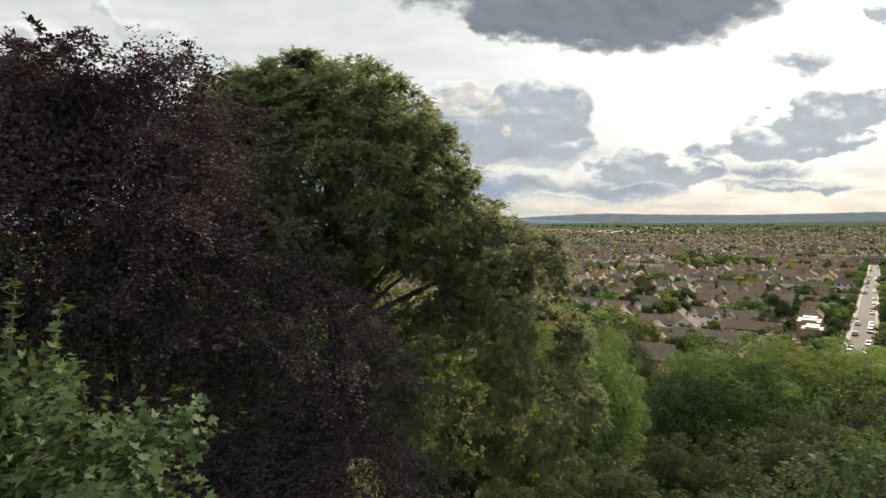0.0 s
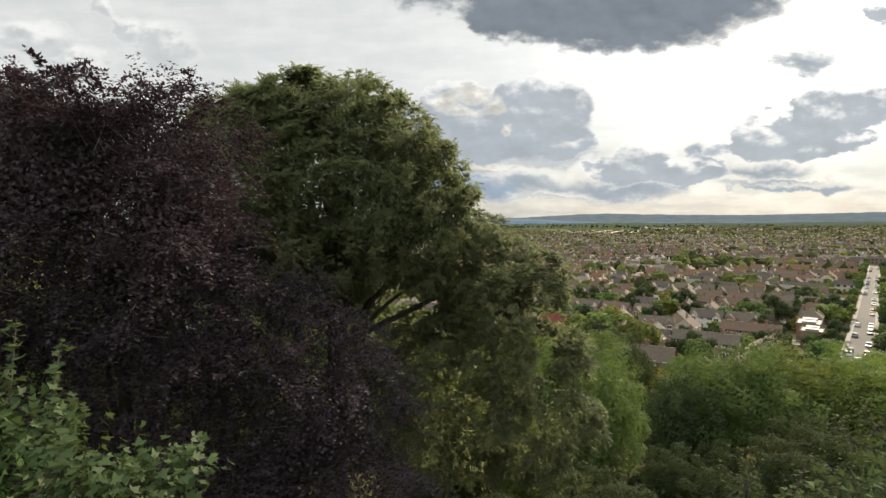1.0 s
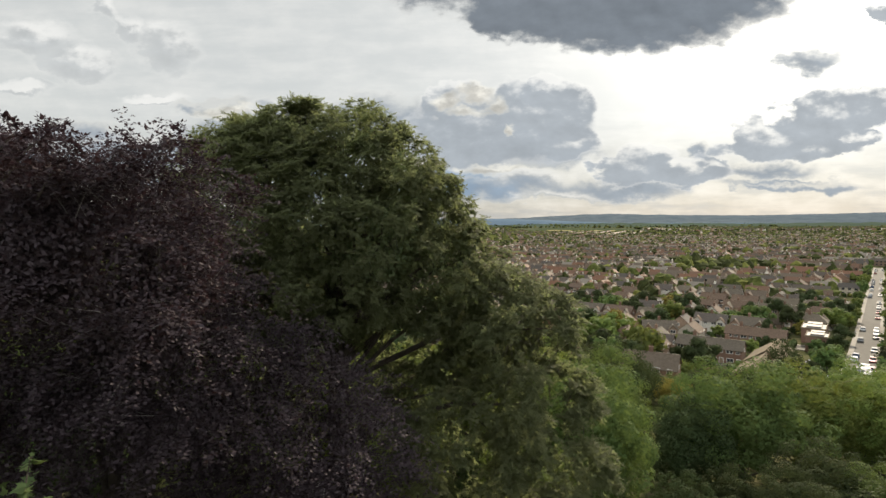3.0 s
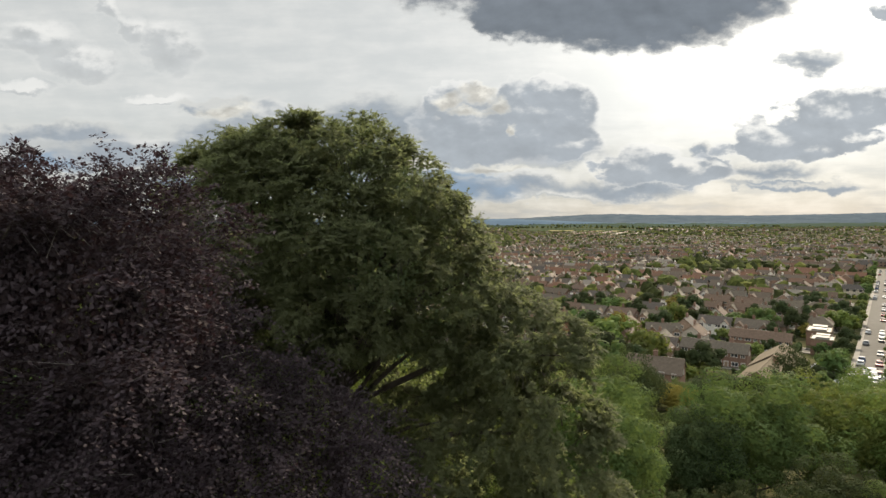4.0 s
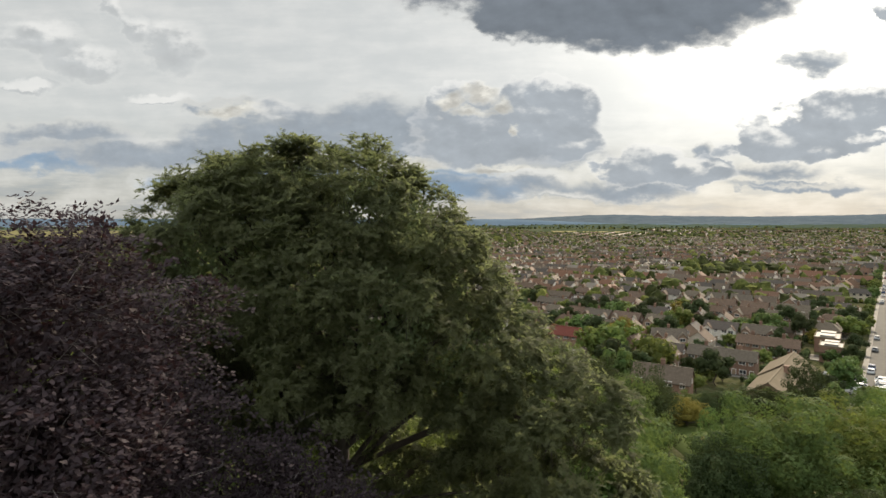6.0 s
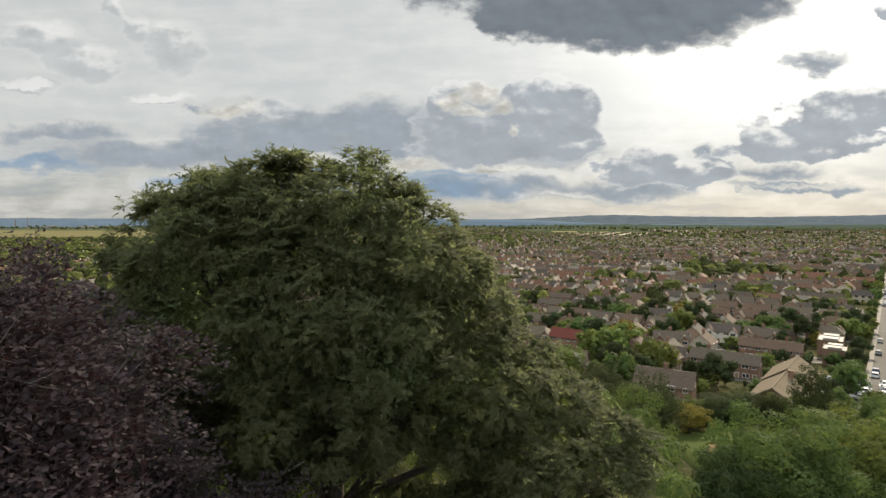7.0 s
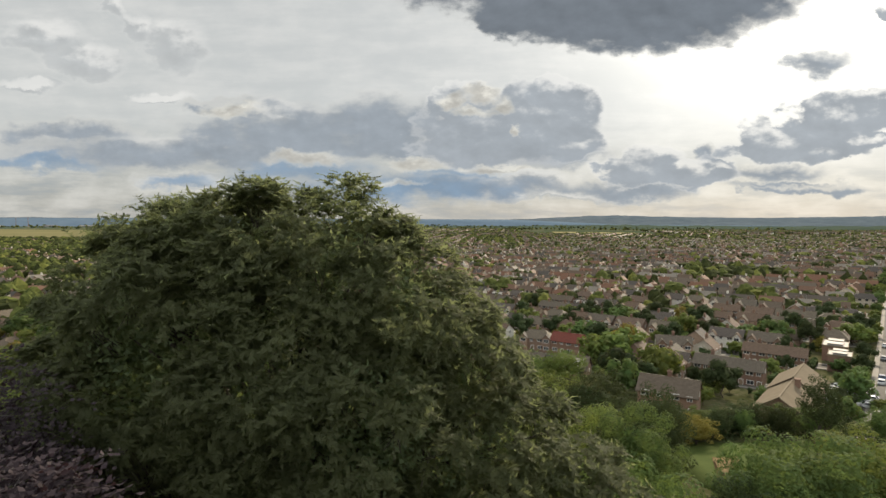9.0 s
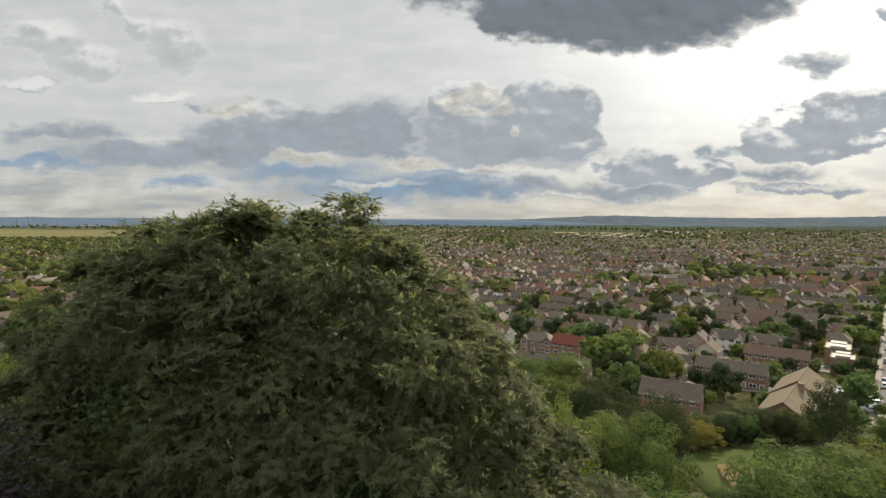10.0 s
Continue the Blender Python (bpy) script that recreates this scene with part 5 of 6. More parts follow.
def far_town():
    """All the houses past the nearer streets, as one mass of small roofs and walls."""
    roofs, walls, panes, sheds = Solid(), Solid(), Solid(), Solid()
    dims = [(11.6, 7.2, 4.8, 7.2), (11.2, 7.2, 4.8, 7.2), (17.6, 6.8, 4.8, 6.9), (9.4, 7.0, 4.7, 7.3), (9.2, 7.6, 2.7, 5.8), (7.2, 7.4, 4.5, 7.4)]
    rnd = random.Random(5)
    for dist, kind, x, y, turn in PLAN[NEAR:]:
        w, d, e, r = dims[kind]
        c, s = math.cos(radians(turn)), math.sin(radians(turn))
        z0 = gz(x, y)

        def at(v):
            return [(x + p * c - q * s, y + p * s + q * c, z0 + t) for p, q, t in v]

        a, b = w / 2, d / 2
        walls.add(at([(-a, -b, -1), (a, -b, -1), (a, b, -1), (-a, b, -1), (-a, -b, e), (a, -b, e), (a, b, e), (-a, b, e), (-a, 0, r - 0.2), (a, 0, r - 0.2)]),
                  [(0, 1, 5, 4), (2, 3, 7, 6), (1, 2, 6, 9, 5), (3, 0, 4, 8, 7)])
        a, b = a + 0.3, b + 0.4
        k = 0.45 * w if kind == 0 else 0.0
        roofs.add(at([(-a, -b, e - 0.3), (a, -b, e - 0.3), (a, b, e - 0.3), (-a, b, e - 0.3), (-a + k * 0.5, 0, r), (a - k * 0.5, 0, r)]), [(0, 1, 5, 4), (2, 3, 4, 5)] + ([(0, 4, 3), (1, 2, 5)] if k else []))
        if dist < 1500 and kind in (0, 1, 3):
            for cx in (-w * 0.34, w * 0.34) if kind != 3 else (-w * 0.25,):
                g, f0 = 1.6, -d / 2 - 1.0
                walls.add(at([(cx - g, f0, -1), (cx + g, f0, -1), (cx + g, f0, e), (cx, f0, e + 1.8), (cx - g, f0, e), (cx - g, -d / 2, -1), (cx + g, -d / 2, -1), (cx + g, -d / 2, e), (cx - g, -d / 2, e)]),
                          [(0, 1, 2, 3, 4), (1, 6, 7, 2), (5, 0, 4, 8)])
                roofs.add(at([(cx - g - 0.2, f0 - 0.2, e - 0.2), (cx, f0 - 0.2, e + 1.95), (cx + g + 0.2, f0 - 0.2, e - 0.2), (cx - g - 0.2, -0.6, e - 0.2), (cx, -0.6, e + 1.95), (cx + g + 0.2, -0.6, e - 0.2)]), [(0, 3, 4, 1), (1, 4, 5, 2)])
        if dist < 1300:
            walls.add(at([(-0.5 + a * 0.5, -0.4, r - 1), (0.5 + a * 0.5, -0.4, r - 1), (0.5 + a * 0.5, 0.4, r - 1), (-0.5 + a * 0.5, 0.4, r - 1), (-0.5 + a * 0.5, -0.4, r + 1.2), (0.5 + a * 0.5, -0.4, r + 1.2), (0.5 + a * 0.5, 0.4, r + 1.2), (-0.5 + a * 0.5, 0.4, r + 1.2)]),
                      [(4, 5, 6, 7), (0, 1, 5, 4), (1, 2, 6, 5), (2, 3, 7, 6), (3, 0, 4, 7)])
        if dist < 900:
            for i in range(int(w // 3)):
                for q in (-d / 2 - 0.03, d / 2 + 0.03):
                    for t in ((0.9, 3.4) if e > 4 else (0.9,)):
                        px = -w / 2 + 1.6 + i * 3
                        panes.add(at([(px - 0.7, q, t), (px + 0.7, q, t), (px + 0.7, q, t + 1.2), (px - 0.7, q, t + 1.2)]), [(0, 1, 2, 3)])
        if rnd.random() < 0.4:
            u, g = rnd.uniform(-a, a), d / 2 + rnd.uniform(3, 9)
            sheds.add(at([(u - 2, g - 1.5, -1), (u + 2, g - 1.5, -1), (u + 2, g + 1.5, -1), (u - 2, g + 1.5, -1), (u - 2, g - 1.5, 2.5), (u + 2, g - 1.5, 2.5), (u + 2, g + 1.5, 2.7), (u - 2, g + 1.5, 2.7)]),
                      [(4, 5, 6, 7), (0, 1, 5, 4), (1, 2, 6, 5), (2, 3, 7, 6), (3, 0, 4, 7)])
    town = thing("far_town", 0, 0, 0, "dense suburb of brown and red roofed houses filling the plain", "town", kind="stuff")
    part("roofs", roofs.mesh("roofs", ROOF_FAR), town)
    part("walls", walls.mesh("walls", WALL_FAR), town)
    part("panes", panes.mesh("panes", GLASS), town)
    part("sheds", sheds.mesh("sheds", FELT), town)


far_town()


def ico(sub):
    bm = bmesh.new()
    bmesh.ops.create_icosphere(bm, subdivisions=sub, radius=1.0)
    bm.faces.ensure_lookup_table()
    out = np.array([[tuple(v.co) for v in f.verts] for f in bm.faces])
    bm.free()
    return out


ICO = {1: ico(1), 2: ico(2)}


def far_trees():
    rnd = random.Random(9)
    near, rest = [], []
    for x, y, h in TREES:
        ru, rv = x * UX + y * UY, x * UY - y * UX
        if ru < 640 and abs(rv - ROAD_V) < 6 or any(math.hypot(x - a, y - b) < r - 2 for a, b, r in TAKEN):
            continue
        (near if math.hypot(x, y) < REACH + 15 else rest).append((x, y, h))
    near.sort(key=lambda t: math.hypot(t[0], t[1]))
    for x, y, h in near[:380]:
        plant(T[rnd.choice([0, 0, 0, 0, 1, 1, 1, 1, 2, 2, 3, 4])], x, y, h * 1.12, 6, rnd.uniform(0.85, 1.25))
    rest += near[380:]
    # woods and hedgerows between the fields past the town
    for _ in range(230):
        x0, y0 = rnd.uniform(-3600, 3600), rnd.uniform(2300, 4100)
        if abs(x0) > y0 or (x0 < -400 and y0 < 2300) or (-200 < x0 < 900 and y0 < 2350):
            continue
        run, tilt = rnd.uniform(100, 600), rnd.uniform(-0.25, 0.25)
        k = 0.0
        while k < run:
            k += rnd.choice([5, 9, 16, 40])
            rest.append((x0 + k, y0 + k * tilt + rnd.uniform(-14, 14), rnd.choice([5, 7, 9, 12])))
    chunks = {0: [], 1: [], 2: []}
    for x, y, h in rest:
        far = math.hypot(x, y)
        base = ICO[2] if far < 420 else ICO[1]
        r = h * rnd.uniform(0.36, 0.52)
        sh = np.array([rnd.uniform(0.85, 1.2), rnd.uniform(0.85, 1.2), h * 0.46 / r])
        jig = 1 + 0.22 * np.sin(base[..., :1] * 7 + x) * np.sin(base[..., 1:2] * 6 + y) + 0.18 * np.cos(base[..., 2:] * 8 + x * y)
        p = base * jig * sh * r + (x, y, gz(x, y) + h * 0.54)
        chunks[rnd.choice([0, 0, 1, 2, 2, 2])].append(p.reshape(-1, 3))
    woods = thing("far_trees", 0, 0, 0, "countless green tree crowns among the houses and fields", "trees", kind="stuff")
    for i, m in enumerate((FAR_GREEN, FAR_LIGHT, FAR_DARK)):
        part("crowns", mesh_fast("crowns", np.concatenate(chunks[i]), 3, m), woods)


far_trees()


def shrubs():
    """Hedges and shrubs along the garden edges of the nearer streets."""
    rnd = random.Random(19)
    chunks = {0: [], 1: [], 2: []}
    for _, kind, x, y, turn in PLAN[:420] + [(0, *h) for h in FOOT_HOUSES]:
        c, s = math.cos(radians(turn)), math.sin(radians(turn))
        span = SPAN[kind]
        m = rnd.choice([0, 0, 1, 2])
        for k in range(16):
            if k < 9:
                a, b = span / 2 + 1.2 + rnd.uniform(-0.3, 0.3), 4 + k * 1.05
            else:
                a, b = rnd.uniform(-0.5, 0.5) * span, rnd.choice([-1, 1, 1]) * rnd.uniform(6, 13)
                m = rnd.choice([0, 1, 2])
            px, py = x + a * c - b * s, y + a * s + b * c
            if abs(px * UY - py * UX - ROAD_V) < 6 or any(math.hypot(px - q, py - r) < 4.5 for q, r, _ in TAKEN):
                continue
            r = rnd.uniform(0.6, 1.3)
            p = ICO[2 if math.hypot(x, y) < 190 else 1]
            p = p * (1 + 0.25 * np.sin(p[..., :1] * 9 + px) * np.cos(p[..., 1:2] * 8 + py)) * (r, r, r * 1.1) + (px, py, gz(px, py) + r * 0.8)
            chunks[m].append(p.reshape(-1, 3))
    ob = thing("garden_shrubs", 0, 0, 0, "green hedges and shrubs along the garden edges", "shrubs", kind="stuff")
    for i, m in enumerate((FAR_GREEN, FAR_LIGHT, FAR_DARK)):
        part("shrubs", mesh_fast("shrubs", np.concatenate(chunks[i]), 3, m), ob)


shrubs()

# small garden trees at the foot of the slope
_r = random.Random(88)
for _ in range(70):
    x, y = _r.uniform(38, 122), _r.uniform(118, 205)
    if x > y * 0.76 or any(math.hypot(x - a, y - b) < min(r, 8.5) for a, b, r in TAKEN) or x < 60 and y < 122:
        continue
    plant(T[_r.choice([0, 0, 1, 1, 2, 4])], x, y, _r.uniform(2.2, 5.0), 6, _r.uniform(0.9, 1.4))

# round clipped trees that stand out between the houses
for x, y, top, r in ((93.5, 260, -32.8, 1.05), (108.4, 251, -32.6, 1.05), (64.0, 262, -33.0, 1.0), (73.0, 258, -32.4, 1.05), (143, 238, -33.5, 1.0), (160, 232, -33.6, 1.0), (134, 214, -33.2, 0.9), (45, 158, -30.0, 0.95),
                     (127, 232, -34, 0.9), (57, 160, -30.5, 1.0), (66, 142, -29.6, 1.0), (34, 265, -33.5, 1.0), (50, 240, -34.0, 1.0), (172, 262, -33.0, 1.0), (40, 230, -34.0, 1.0), (47.5, 179, -36.2, 0.8), (49.5, 155.5, -31.4, 1.25), (65.3, 157, -34.2, 0.85), (114.4, 198, -34.6, 0.8), (150.4, 232, -34.4, 0.8), (166, 232, -33.0, 1.0), (145, 246, -34.2, 0.9), (41, 292, -33.4, 1.0), (101, 176, -35.5, 0.8)):
    plant(T[2], x, y, (top - gz(x, y)) / 0.95, 6, r)


for x, y, top in ((78.1, 185.5, -36.4), (110.3, 210, -34.6), (95.0, 173.0, -35.5), (68.0, 150.0, -34.0), (86.0, 176.0, -37.0), (90.0, 184.0, -37.2), (98.0, 165.0, -36.0)):
    plant(T[1], x, y, (top - gz(x, y)) / 0.95, 6, 0.9)

# ---------------------------------------------------------------- roads


def strip(name, along, v0, v1, lift, mat, label, category, across=False, base=0.0):
    """A band of road, pavement or kerb draped on the ground, with its sides."""
    s = Solid()
    v = []
    for t in along:
        for w in (v0, v1):
            x, y = uv(base + w, t) if across else uv(t, w)
            v.append((x, y, gz(x, y) + lift))
            v.append((x, y, gz(x, y) - 0.5))
    n = len(along)
    f = []
    for i in range(n - 1):
        a, b = 4 * i, 4 * i + 4
        f += [(a, a + 2, b + 2, b), (a, b, b + 1, a + 1), (a + 2, a + 3, b + 3, b + 2)]
    s.add(v, f)
    return tagged(new(name, s.mesh(name, mat)), label, category, kind="structure")


MAIN = list(range(118, 620, 10))
strip("road", MAIN, -3.1, 3.1, 0.10, TARMAC, "straight grey tarmac main road with parked cars", "road")
strip("pavement", MAIN, -4.5, -3.1, 0.22, PAVING, "pale paved footway with kerb beside the road", "pavement")
strip("pavement", MAIN, 3.1, 4.5, 0.22, PAVING, "pale paved footway with kerb beside the road", "pavement")
A_U = 150 * UX + 330 * UY
for row in range(-5, 7):
    mid = A_U + row * 46 + 6
    if mid > 150:
        span = list(range(-330, -4, 10))
        strip("road", span, -2.8, 2.8, 0.08, TARMAC, "narrow tarmac street between rows of houses", "road", True, mid)
        strip("pavement", span, 2.8, 4.6, 0.18, PAVING, "paved footway beside the street", "pavement", True, mid)
        strip("pavement", span, -4.6, -2.8, 0.18, PAVING, "paved footway beside the street", "pavement", True, mid)

# ---------------------------------------------------------------- community hall, garages, cars


def hall():
    """Brick hall with a pale tan pitched roof in two steps, gable towards the slope."""
    x, y = 62.5, 114.0
    h = thing("community_hall", x, y, gz(x, y) - 2.2, "single-storey brick hall with pale tan pitched roof", "hall", turn=50.0)
    part("wall", wall_solid(16, 8.5, 4.6, 7.4, False).mesh("wall", BRICK), h).matrix_basis = pose(8, 0, 0)
    part("roof", roof_solid(16, 8.5, 4.6, 7.4, False, 0.5, 0.22).mesh("roof", TAN_ROOF), h).matrix_basis = pose(8, 0, 0)
    part("wall", wall_solid(14, 9.0, 4.8, 7.9, False).mesh("wall", BRICK), h, "taller rear hall").matrix_basis = pose(23, 0, 0)
    part("roof", roof_solid(14, 9.0, 4.8, 7.9, False, 0.5, 0.22).mesh("roof", TAN_ROOF), h).matrix_basis = pose(23, 0, 0)
    for k in (2.5, 5.5, 8.5, 11.5):
        part("window", WINDOW_WIDE, h).matrix_basis = pose(k, -4.25, 2.2)
        part("window", WINDOW_WIDE, h).matrix_basis = pose(k, 4.25, 2.2, 0, 0, 180)
    part("vent_stack", Solid().box(-0.5, -0.5, 0, 0.5, 0.5, 2.2).box(-0.6, -0.6, 2.2, 0.6, 0.6, 2.35).mesh("vent_stack", BRICK), h).matrix_basis = pose(13, -1.2, 5.9)


hall()


def workshop(x, y, turn, w, d, label):
    b = thing("workshop", x, y, gz(x, y), label, "building", turn=turn)
    part("wall", Solid().box(-w / 2, -d / 2, -1.5, w / 2, d / 2, 5.0).mesh("wall", BRICK), b)
    part("parapet", Solid().box(-w / 2 - 0.2, -d / 2 - 0.2, 5.0, w / 2 + 0.2, -d / 2, 5.5).box(-w / 2 - 0.2, d / 2, 5.0, w / 2 + 0.2, d / 2 + 0.2, 5.5).box(-w / 2 - 0.2, -d / 2, 5.0, -w / 2, d / 2, 5.5).box(w / 2, -d / 2, 5.0, w / 2 + 0.2, d / 2, 5.5).mesh("parapet", TAN_ROOF), b)
    part("flat_roof", Solid().box(-w / 2, -d / 2, 5.0, w / 2, d / 2, 5.12).mesh("flat_roof", FELT), b)
    for k in (-0.25, 0.25):
        part("roof_light", Solid().box(-w * 0.16, -d * 0.3, 5.12, w * 0.16, d * 0.3, 5.9).box(-w * 0.18, -d * 0.32, 5.9, w * 0.18, d * 0.32, 6.0).mesh("roof_light", FELT), b).matrix_basis = pose(k * w, 0, 0)
    for k in range(int(w // 3)):
        part("window", WINDOW_WIDE, b).matrix_basis = pose(-w / 2 + 1.5 + 3 * k, -d / 2, 1.5)


workshop(131, 197, 53, 12, 7, "brick workshop with white flat roof lights")
workshop(122, 182, 53, 9, 6, "brick workshop with pale felt flat roof")


def car(x, y, turn):
    c = thing("parked_car", x, y, 0, "parked family car with glossy paint", "car", turn=turn, group="parked cars")
    prof = [(-2.1, 0.35), (2.1, 0.35), (2.15, 0.75), (1.2, 0.92), (0.55, 1.42), (-1.35, 1.45), (-2.0, 0.95), (-2.15, 0.7)]
    n = len(prof)
    v = []
    for w, q in ((-0.86, 0), (0.86, 0)):
        for px, pz in prof:
            k = 0.82 if pz > 1.2 else 1.0
            v.append((px, w * k, pz))
    f = [tuple(range(n))[::-1], tuple(range(n, 2 * n))] + [(i, (i + 1) % n, n + (i + 1) % n, n + i) for i in range(n)]
    part("body", Solid().add(v, f).mesh("body", CARPAINT), c)
    for lab, quad in (("windscreen", [(1.14, -0.72, 0.97), (1.14, 0.72, 0.97), (0.62, 0.64, 1.38), (0.62, -0.64, 1.38)]), ("rear_window", [(-1.94, 0.72, 1.02), (-1.94, -0.72, 1.02), (-1.44, -0.64, 1.40), (-1.44, 0.64, 1.40)])):
        q = [Vector(p) for p in quad]
        nrm = (q[1] - q[0]).cross(q[3] - q[0]).normalized() * 0.025
        part(lab, Solid().add([p - nrm for p in q] + [p + nrm for p in q], [(0, 3, 2, 1), (4, 5, 6, 7), (0, 1, 5, 4), (1, 2, 6, 5), (2, 3, 7, 6), (3, 0, 4, 7)]).mesh(lab, GLASS), c)
    for s in (-1, 1):
        q = [(0.95, s * 0.875, 0.96), (-1.5, s * 0.875, 0.98), (-1.25, s * 0.735, 1.36), (0.5, s * 0.735, 1.36)]
        part("side_window", Solid().add(q + [(a, b - s * 0.05, e) for a, b, e in q], [(0, 1, 2, 3), (7, 6, 5, 4), (0, 4, 5, 1), (1, 5, 6, 2), (2, 6, 7, 3), (3, 7, 4, 0)]).mesh("side_window", GLASS), c)
        for wx in (-1.3, 1.32):
            wh = part("wheel", Solid().tube([(0, -0.1, 0), (0, -0.1, 0), (0, 0.1, 0), (0, 0.1, 0)], [0.05, 0.32, 0.32, 0.05], 14).mesh("wheel", RUBBER), c)
            wh.matrix_basis = pose(wx, s * 0.80, 0.32)
            part("rim", Solid().tube([(0, -0.11, 0), (0, -0.11, 0), (0, 0.11, 0), (0, 0.11, 0)], [0.02, 0.19, 0.19, 0.02], 10).mesh("rim", METAL), wh)
    return c


CAR = car(0, 0, 0)


def park(x, y, turn, lift=0.1):
    m = pose(x, y, gz(x, y) + lift, 0, 0, turn)
    if CAR not in USED:
        USED.add(CAR)
        CAR.matrix_basis = m
    else:
        copy_thing(CAR, m)


patch("car_park", [(86, 134), (98, 126), (113, 148), (102, 157)], TARMAC, "tarmac car park beside the hall", "car park", 0.07)
for r in range(3):
    for k in range(8):
        if (r * 8 + k) % 7 != 3:
            park(89.5 + r * 4.6 + k * 1.75, 136.5 - r * 3.4 + k * 2.35, 143 + (180 if k % 3 else 0) + (r * 13 + k * 7) % 5)
rnd = random.Random(31)
for u in range(135, 600, 9):
    for side in (-2.1, 2.1):
        if rnd.random() < 0.38:
            park(*uv(u + rnd.uniform(-1, 1), side), 90 - math.degrees(ROAD_AZ) + (180 if side > 0 else 0))
for row in range(-2, 3):
    mid = A_U + row * 46 + 6
    if mid > 150:
        for v in range(-200, -12, 11):
            if rnd.random() < 0.45:
                park(*uv(mid + rnd.choice([-2.0, 2.0]), v), -math.degrees(ROAD_AZ))

# street trees, sheds and garden fences
for u in range(140, 640, 14):
    for side in (-6.6, 6.6):
        if rnd.random() < 0.7:
            plant(T[rnd.choice([0, 1, 2])], *uv(u + rnd.uniform(-3, 3), side), rnd.uniform(4, 7.5), 6)


def shed(mat, label):
    s = thing("garden_shed", 0, 0, -500, label, "shed", group="garden sheds")
    part("wall", wall_solid(2.8, 2.2, 1.9, 2.6, False).mesh("wall", mat), s)
    part("roof", roof_solid(2.8, 2.2, 1.9, 2.6, False, 0.15, 0.06).mesh("roof", FELT), s)
    part("door", DOOR, s).matrix_basis = pose(0, -1.1, 0) @ Matrix.Diagonal((0.8, 1, 0.85, 1))
    return s


def fence(length):
    f = thing("garden_fence", 0, 0, -500, "weathered timber panel fence between gardens", "fence", group="garden fences")
    n = int(length / 1.9)
    for i in range(n + 1):
        part("post", FENCE_POST, f).matrix_basis = pose(i * 1.9, 0, 0)
        if i < n:
            part("panel", FENCE_PANEL, f).matrix_basis = pose(i * 1.9, 0, 0)
    return f


FENCE_POST = Solid().box(-0.06, -0.06, -0.6, 0.06, 0.06, 1.85).mesh("post", TIMBER)
FENCE_PANEL = Solid().box(0.06, -0.02, 0.1, 1.84, 0.02, 1.75).box(0.06, -0.04, 1.70, 1.84, 0.04, 1.78).mesh("panel", TIMBER)
SHED = shed(TIMBER, "small timber garden shed with felt roof")
FENCE = fence(9.6)
gardens = [(x, y, turn, SPAN[kind]) for _, kind, x, y, turn in PLAN[:34]] + [(x, y, turn, SPAN[kind]) for kind, x, y, turn in FOOT_HOUSES]
for x, y, turn, span in gardens:
    c, s = math.cos(radians(turn)), math.sin(radians(turn))
    settle(FENCE, x - 4.6 * s, y + 4.6 * c, turn + 90)
    if rnd.random() < 0.6:
        a, b = rnd.uniform(-0.4, 0.4) * span, rnd.uniform(9, 12)
        settle(SHED, x + a * c - b * s, y + a * s + b * c, turn + rnd.choice([0, 90, 180]))

# ---------------------------------------------------------------- fields, river and works in the distance
STRAW = rough_material("stubble_field", (0.24, 0.21, 0.11), (0.33, 0.285, 0.15), 0.01, 1.0, 0.0, spec=0.0)
MARSH = rough_material("pale_marsh", (0.13, 0.125, 0.066), (0.215, 0.195, 0.098), 0.006, 1.0, 0.0, spec=0.0)


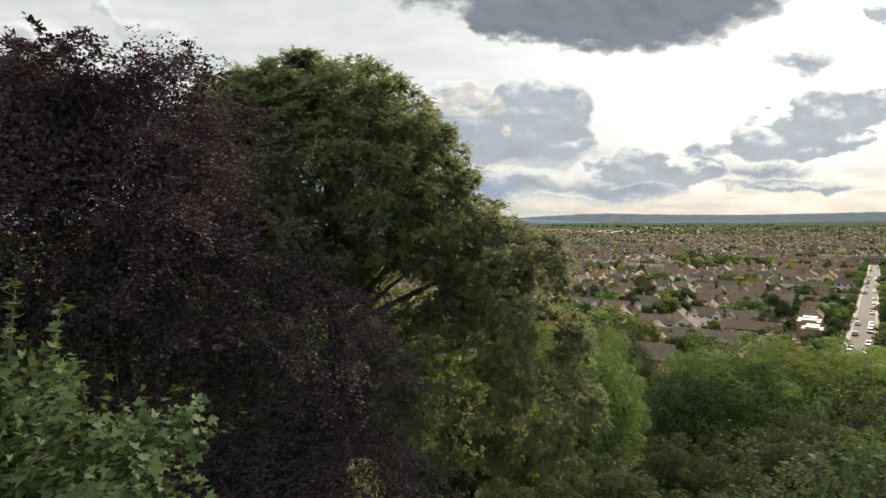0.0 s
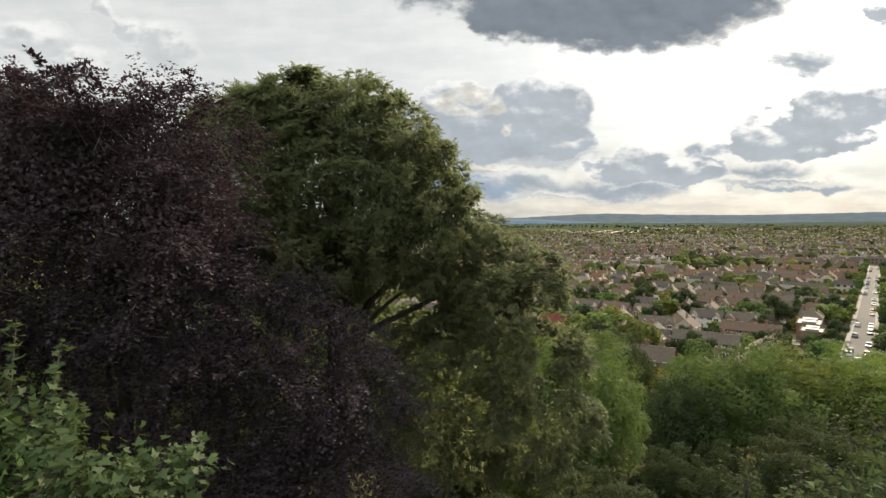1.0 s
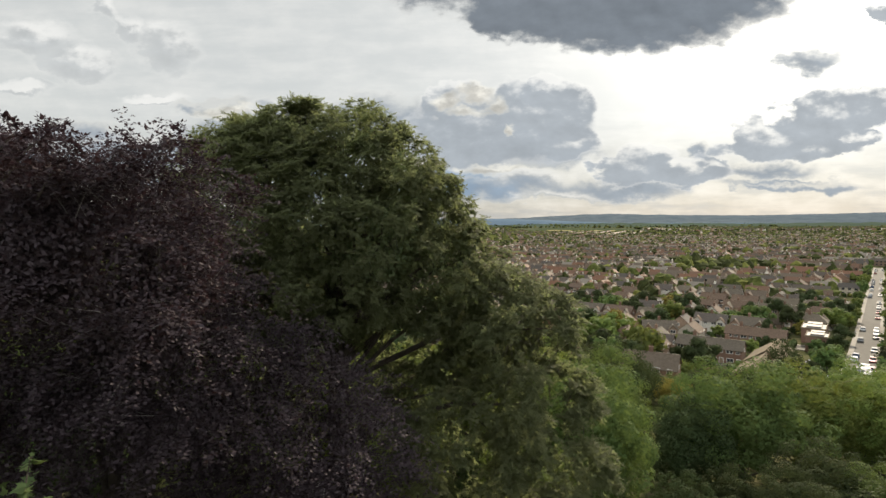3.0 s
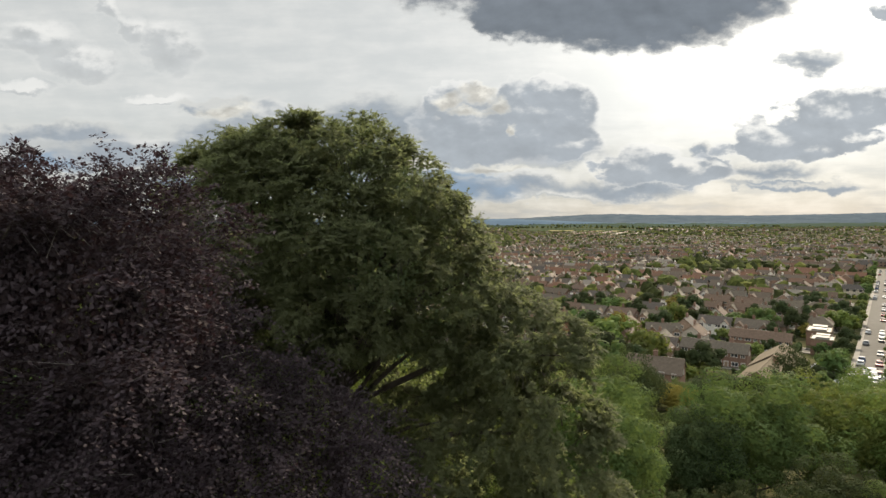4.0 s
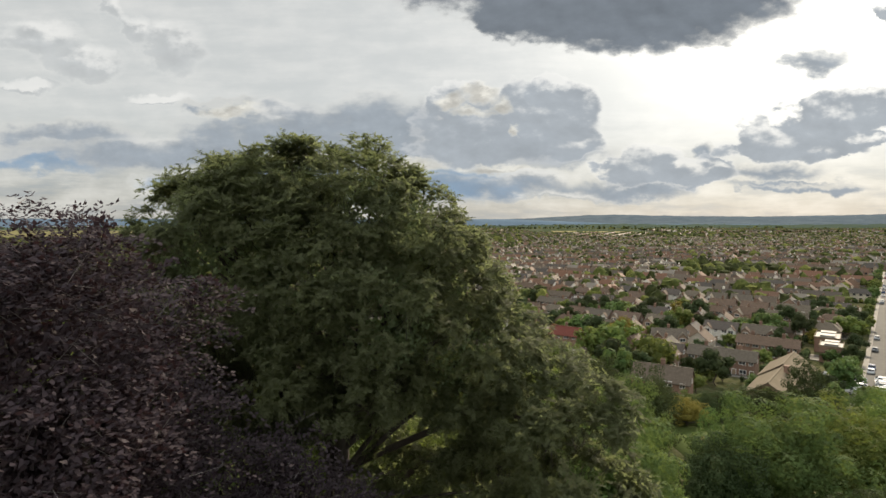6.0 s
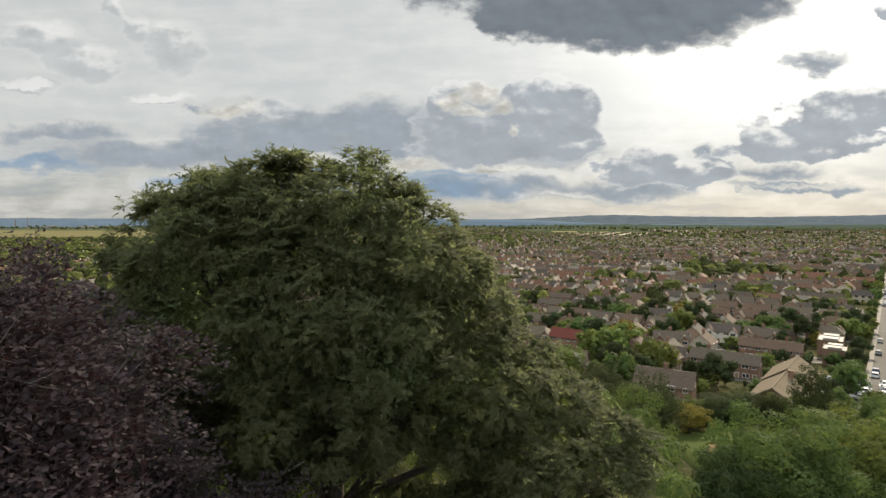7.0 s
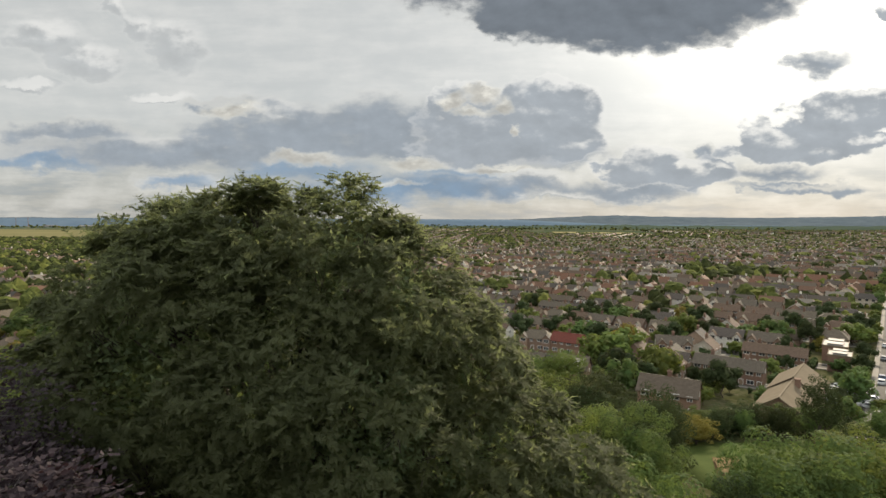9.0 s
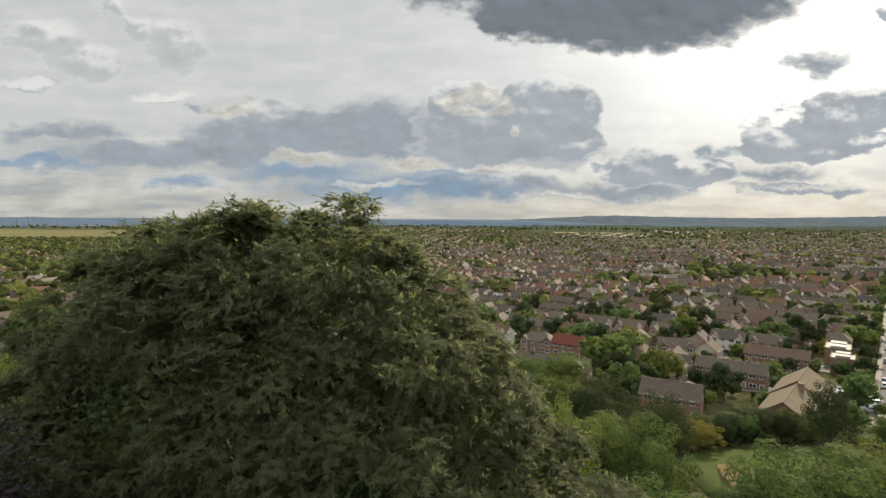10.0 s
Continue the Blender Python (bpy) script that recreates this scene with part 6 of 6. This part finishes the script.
def flat(name, pts, mat, label, category, lift):
    ob = new(name, mesh_of(name, [(x, y, -42 + lift) for x, y in pts], [tuple(range(len(pts)))], mat))
    ob.modifiers.new("depth", "SOLIDIFY").thickness = 0.4
    return tagged(ob, label, category, kind="structure")


flat("stubble_field", [(330, 1760), (415, 1745), (470, 2080), (380, 2100)], STRAW, "pale yellow stubble field past the town", "field", 0.5)
flat("stubble_field", [(428, 1750), (585, 1725), (660, 2000), (485, 2030)], STRAW, "pale yellow stubble field past the town", "field", 0.5)
flat("meadow", [(880, 1660), (1420, 1640), (1520, 1820), (930, 1830)], MARSH, "pale olive meadow past the town", "field", 0.5)
flat("marsh", [(-1700, 1230), (-470, 1190), (-640, 2100), (-2400, 2200)], MARSH, "flat pale green and straw coloured marsh", "marsh", 0.5)
flat("river", [(-4200, 3050), (-1100, 2900), (-1000, 3350), (-4300, 3700)], WATER, "broad grey-blue river past the marsh", "river", 0.4)


def works():
    """Pale sheds and tall stacks of a works beside the river."""
    rnd = random.Random(77)
    for k in range(26):
        x, y = rnd.uniform(-3300, -1500), rnd.uniform(2560, 2860) if k % 3 else rnd.uniform(3800, 4000)
        w, d, h = rnd.uniform(25, 90), rnd.uniform(20, 40), rnd.uniform(8, 20)
        b = thing("warehouse", x, y, -42, "long pale warehouse beside the river", "warehouse", turn=rnd.uniform(-15, 15), group="riverside works")
        part("wall", wall_solid(w, d, h * 0.5, h * 0.62, False).mesh("wall", FELT), b)
        part("roof", roof_solid(w, d, h * 0.5, h * 0.62, False).mesh("roof", FELT), b)
    for x, y, h in ((-2260, 2900, 62), (-2310, 2880, 55), (-1980, 3760, 78), (-1950, 3740, 70), (-1900, 3800, 72), (-2600, 3780, 66)):
        s = thing("chimney_stack", x, y, -42, "tall slender grey stack at the riverside works", "chimney", group="riverside stacks")
        part("shaft", Solid().tube([(0, 0, 0), (0, 0, h * 0.85)], [1.6, 1.0], 10).mesh("shaft", BRICK), s)
        part("rim", Solid().tube([(0, 0, h * 0.85), (0, 0, h * 0.85 + 2)], [1.2, 1.2], 10).mesh("rim", TARMAC), s)


works()
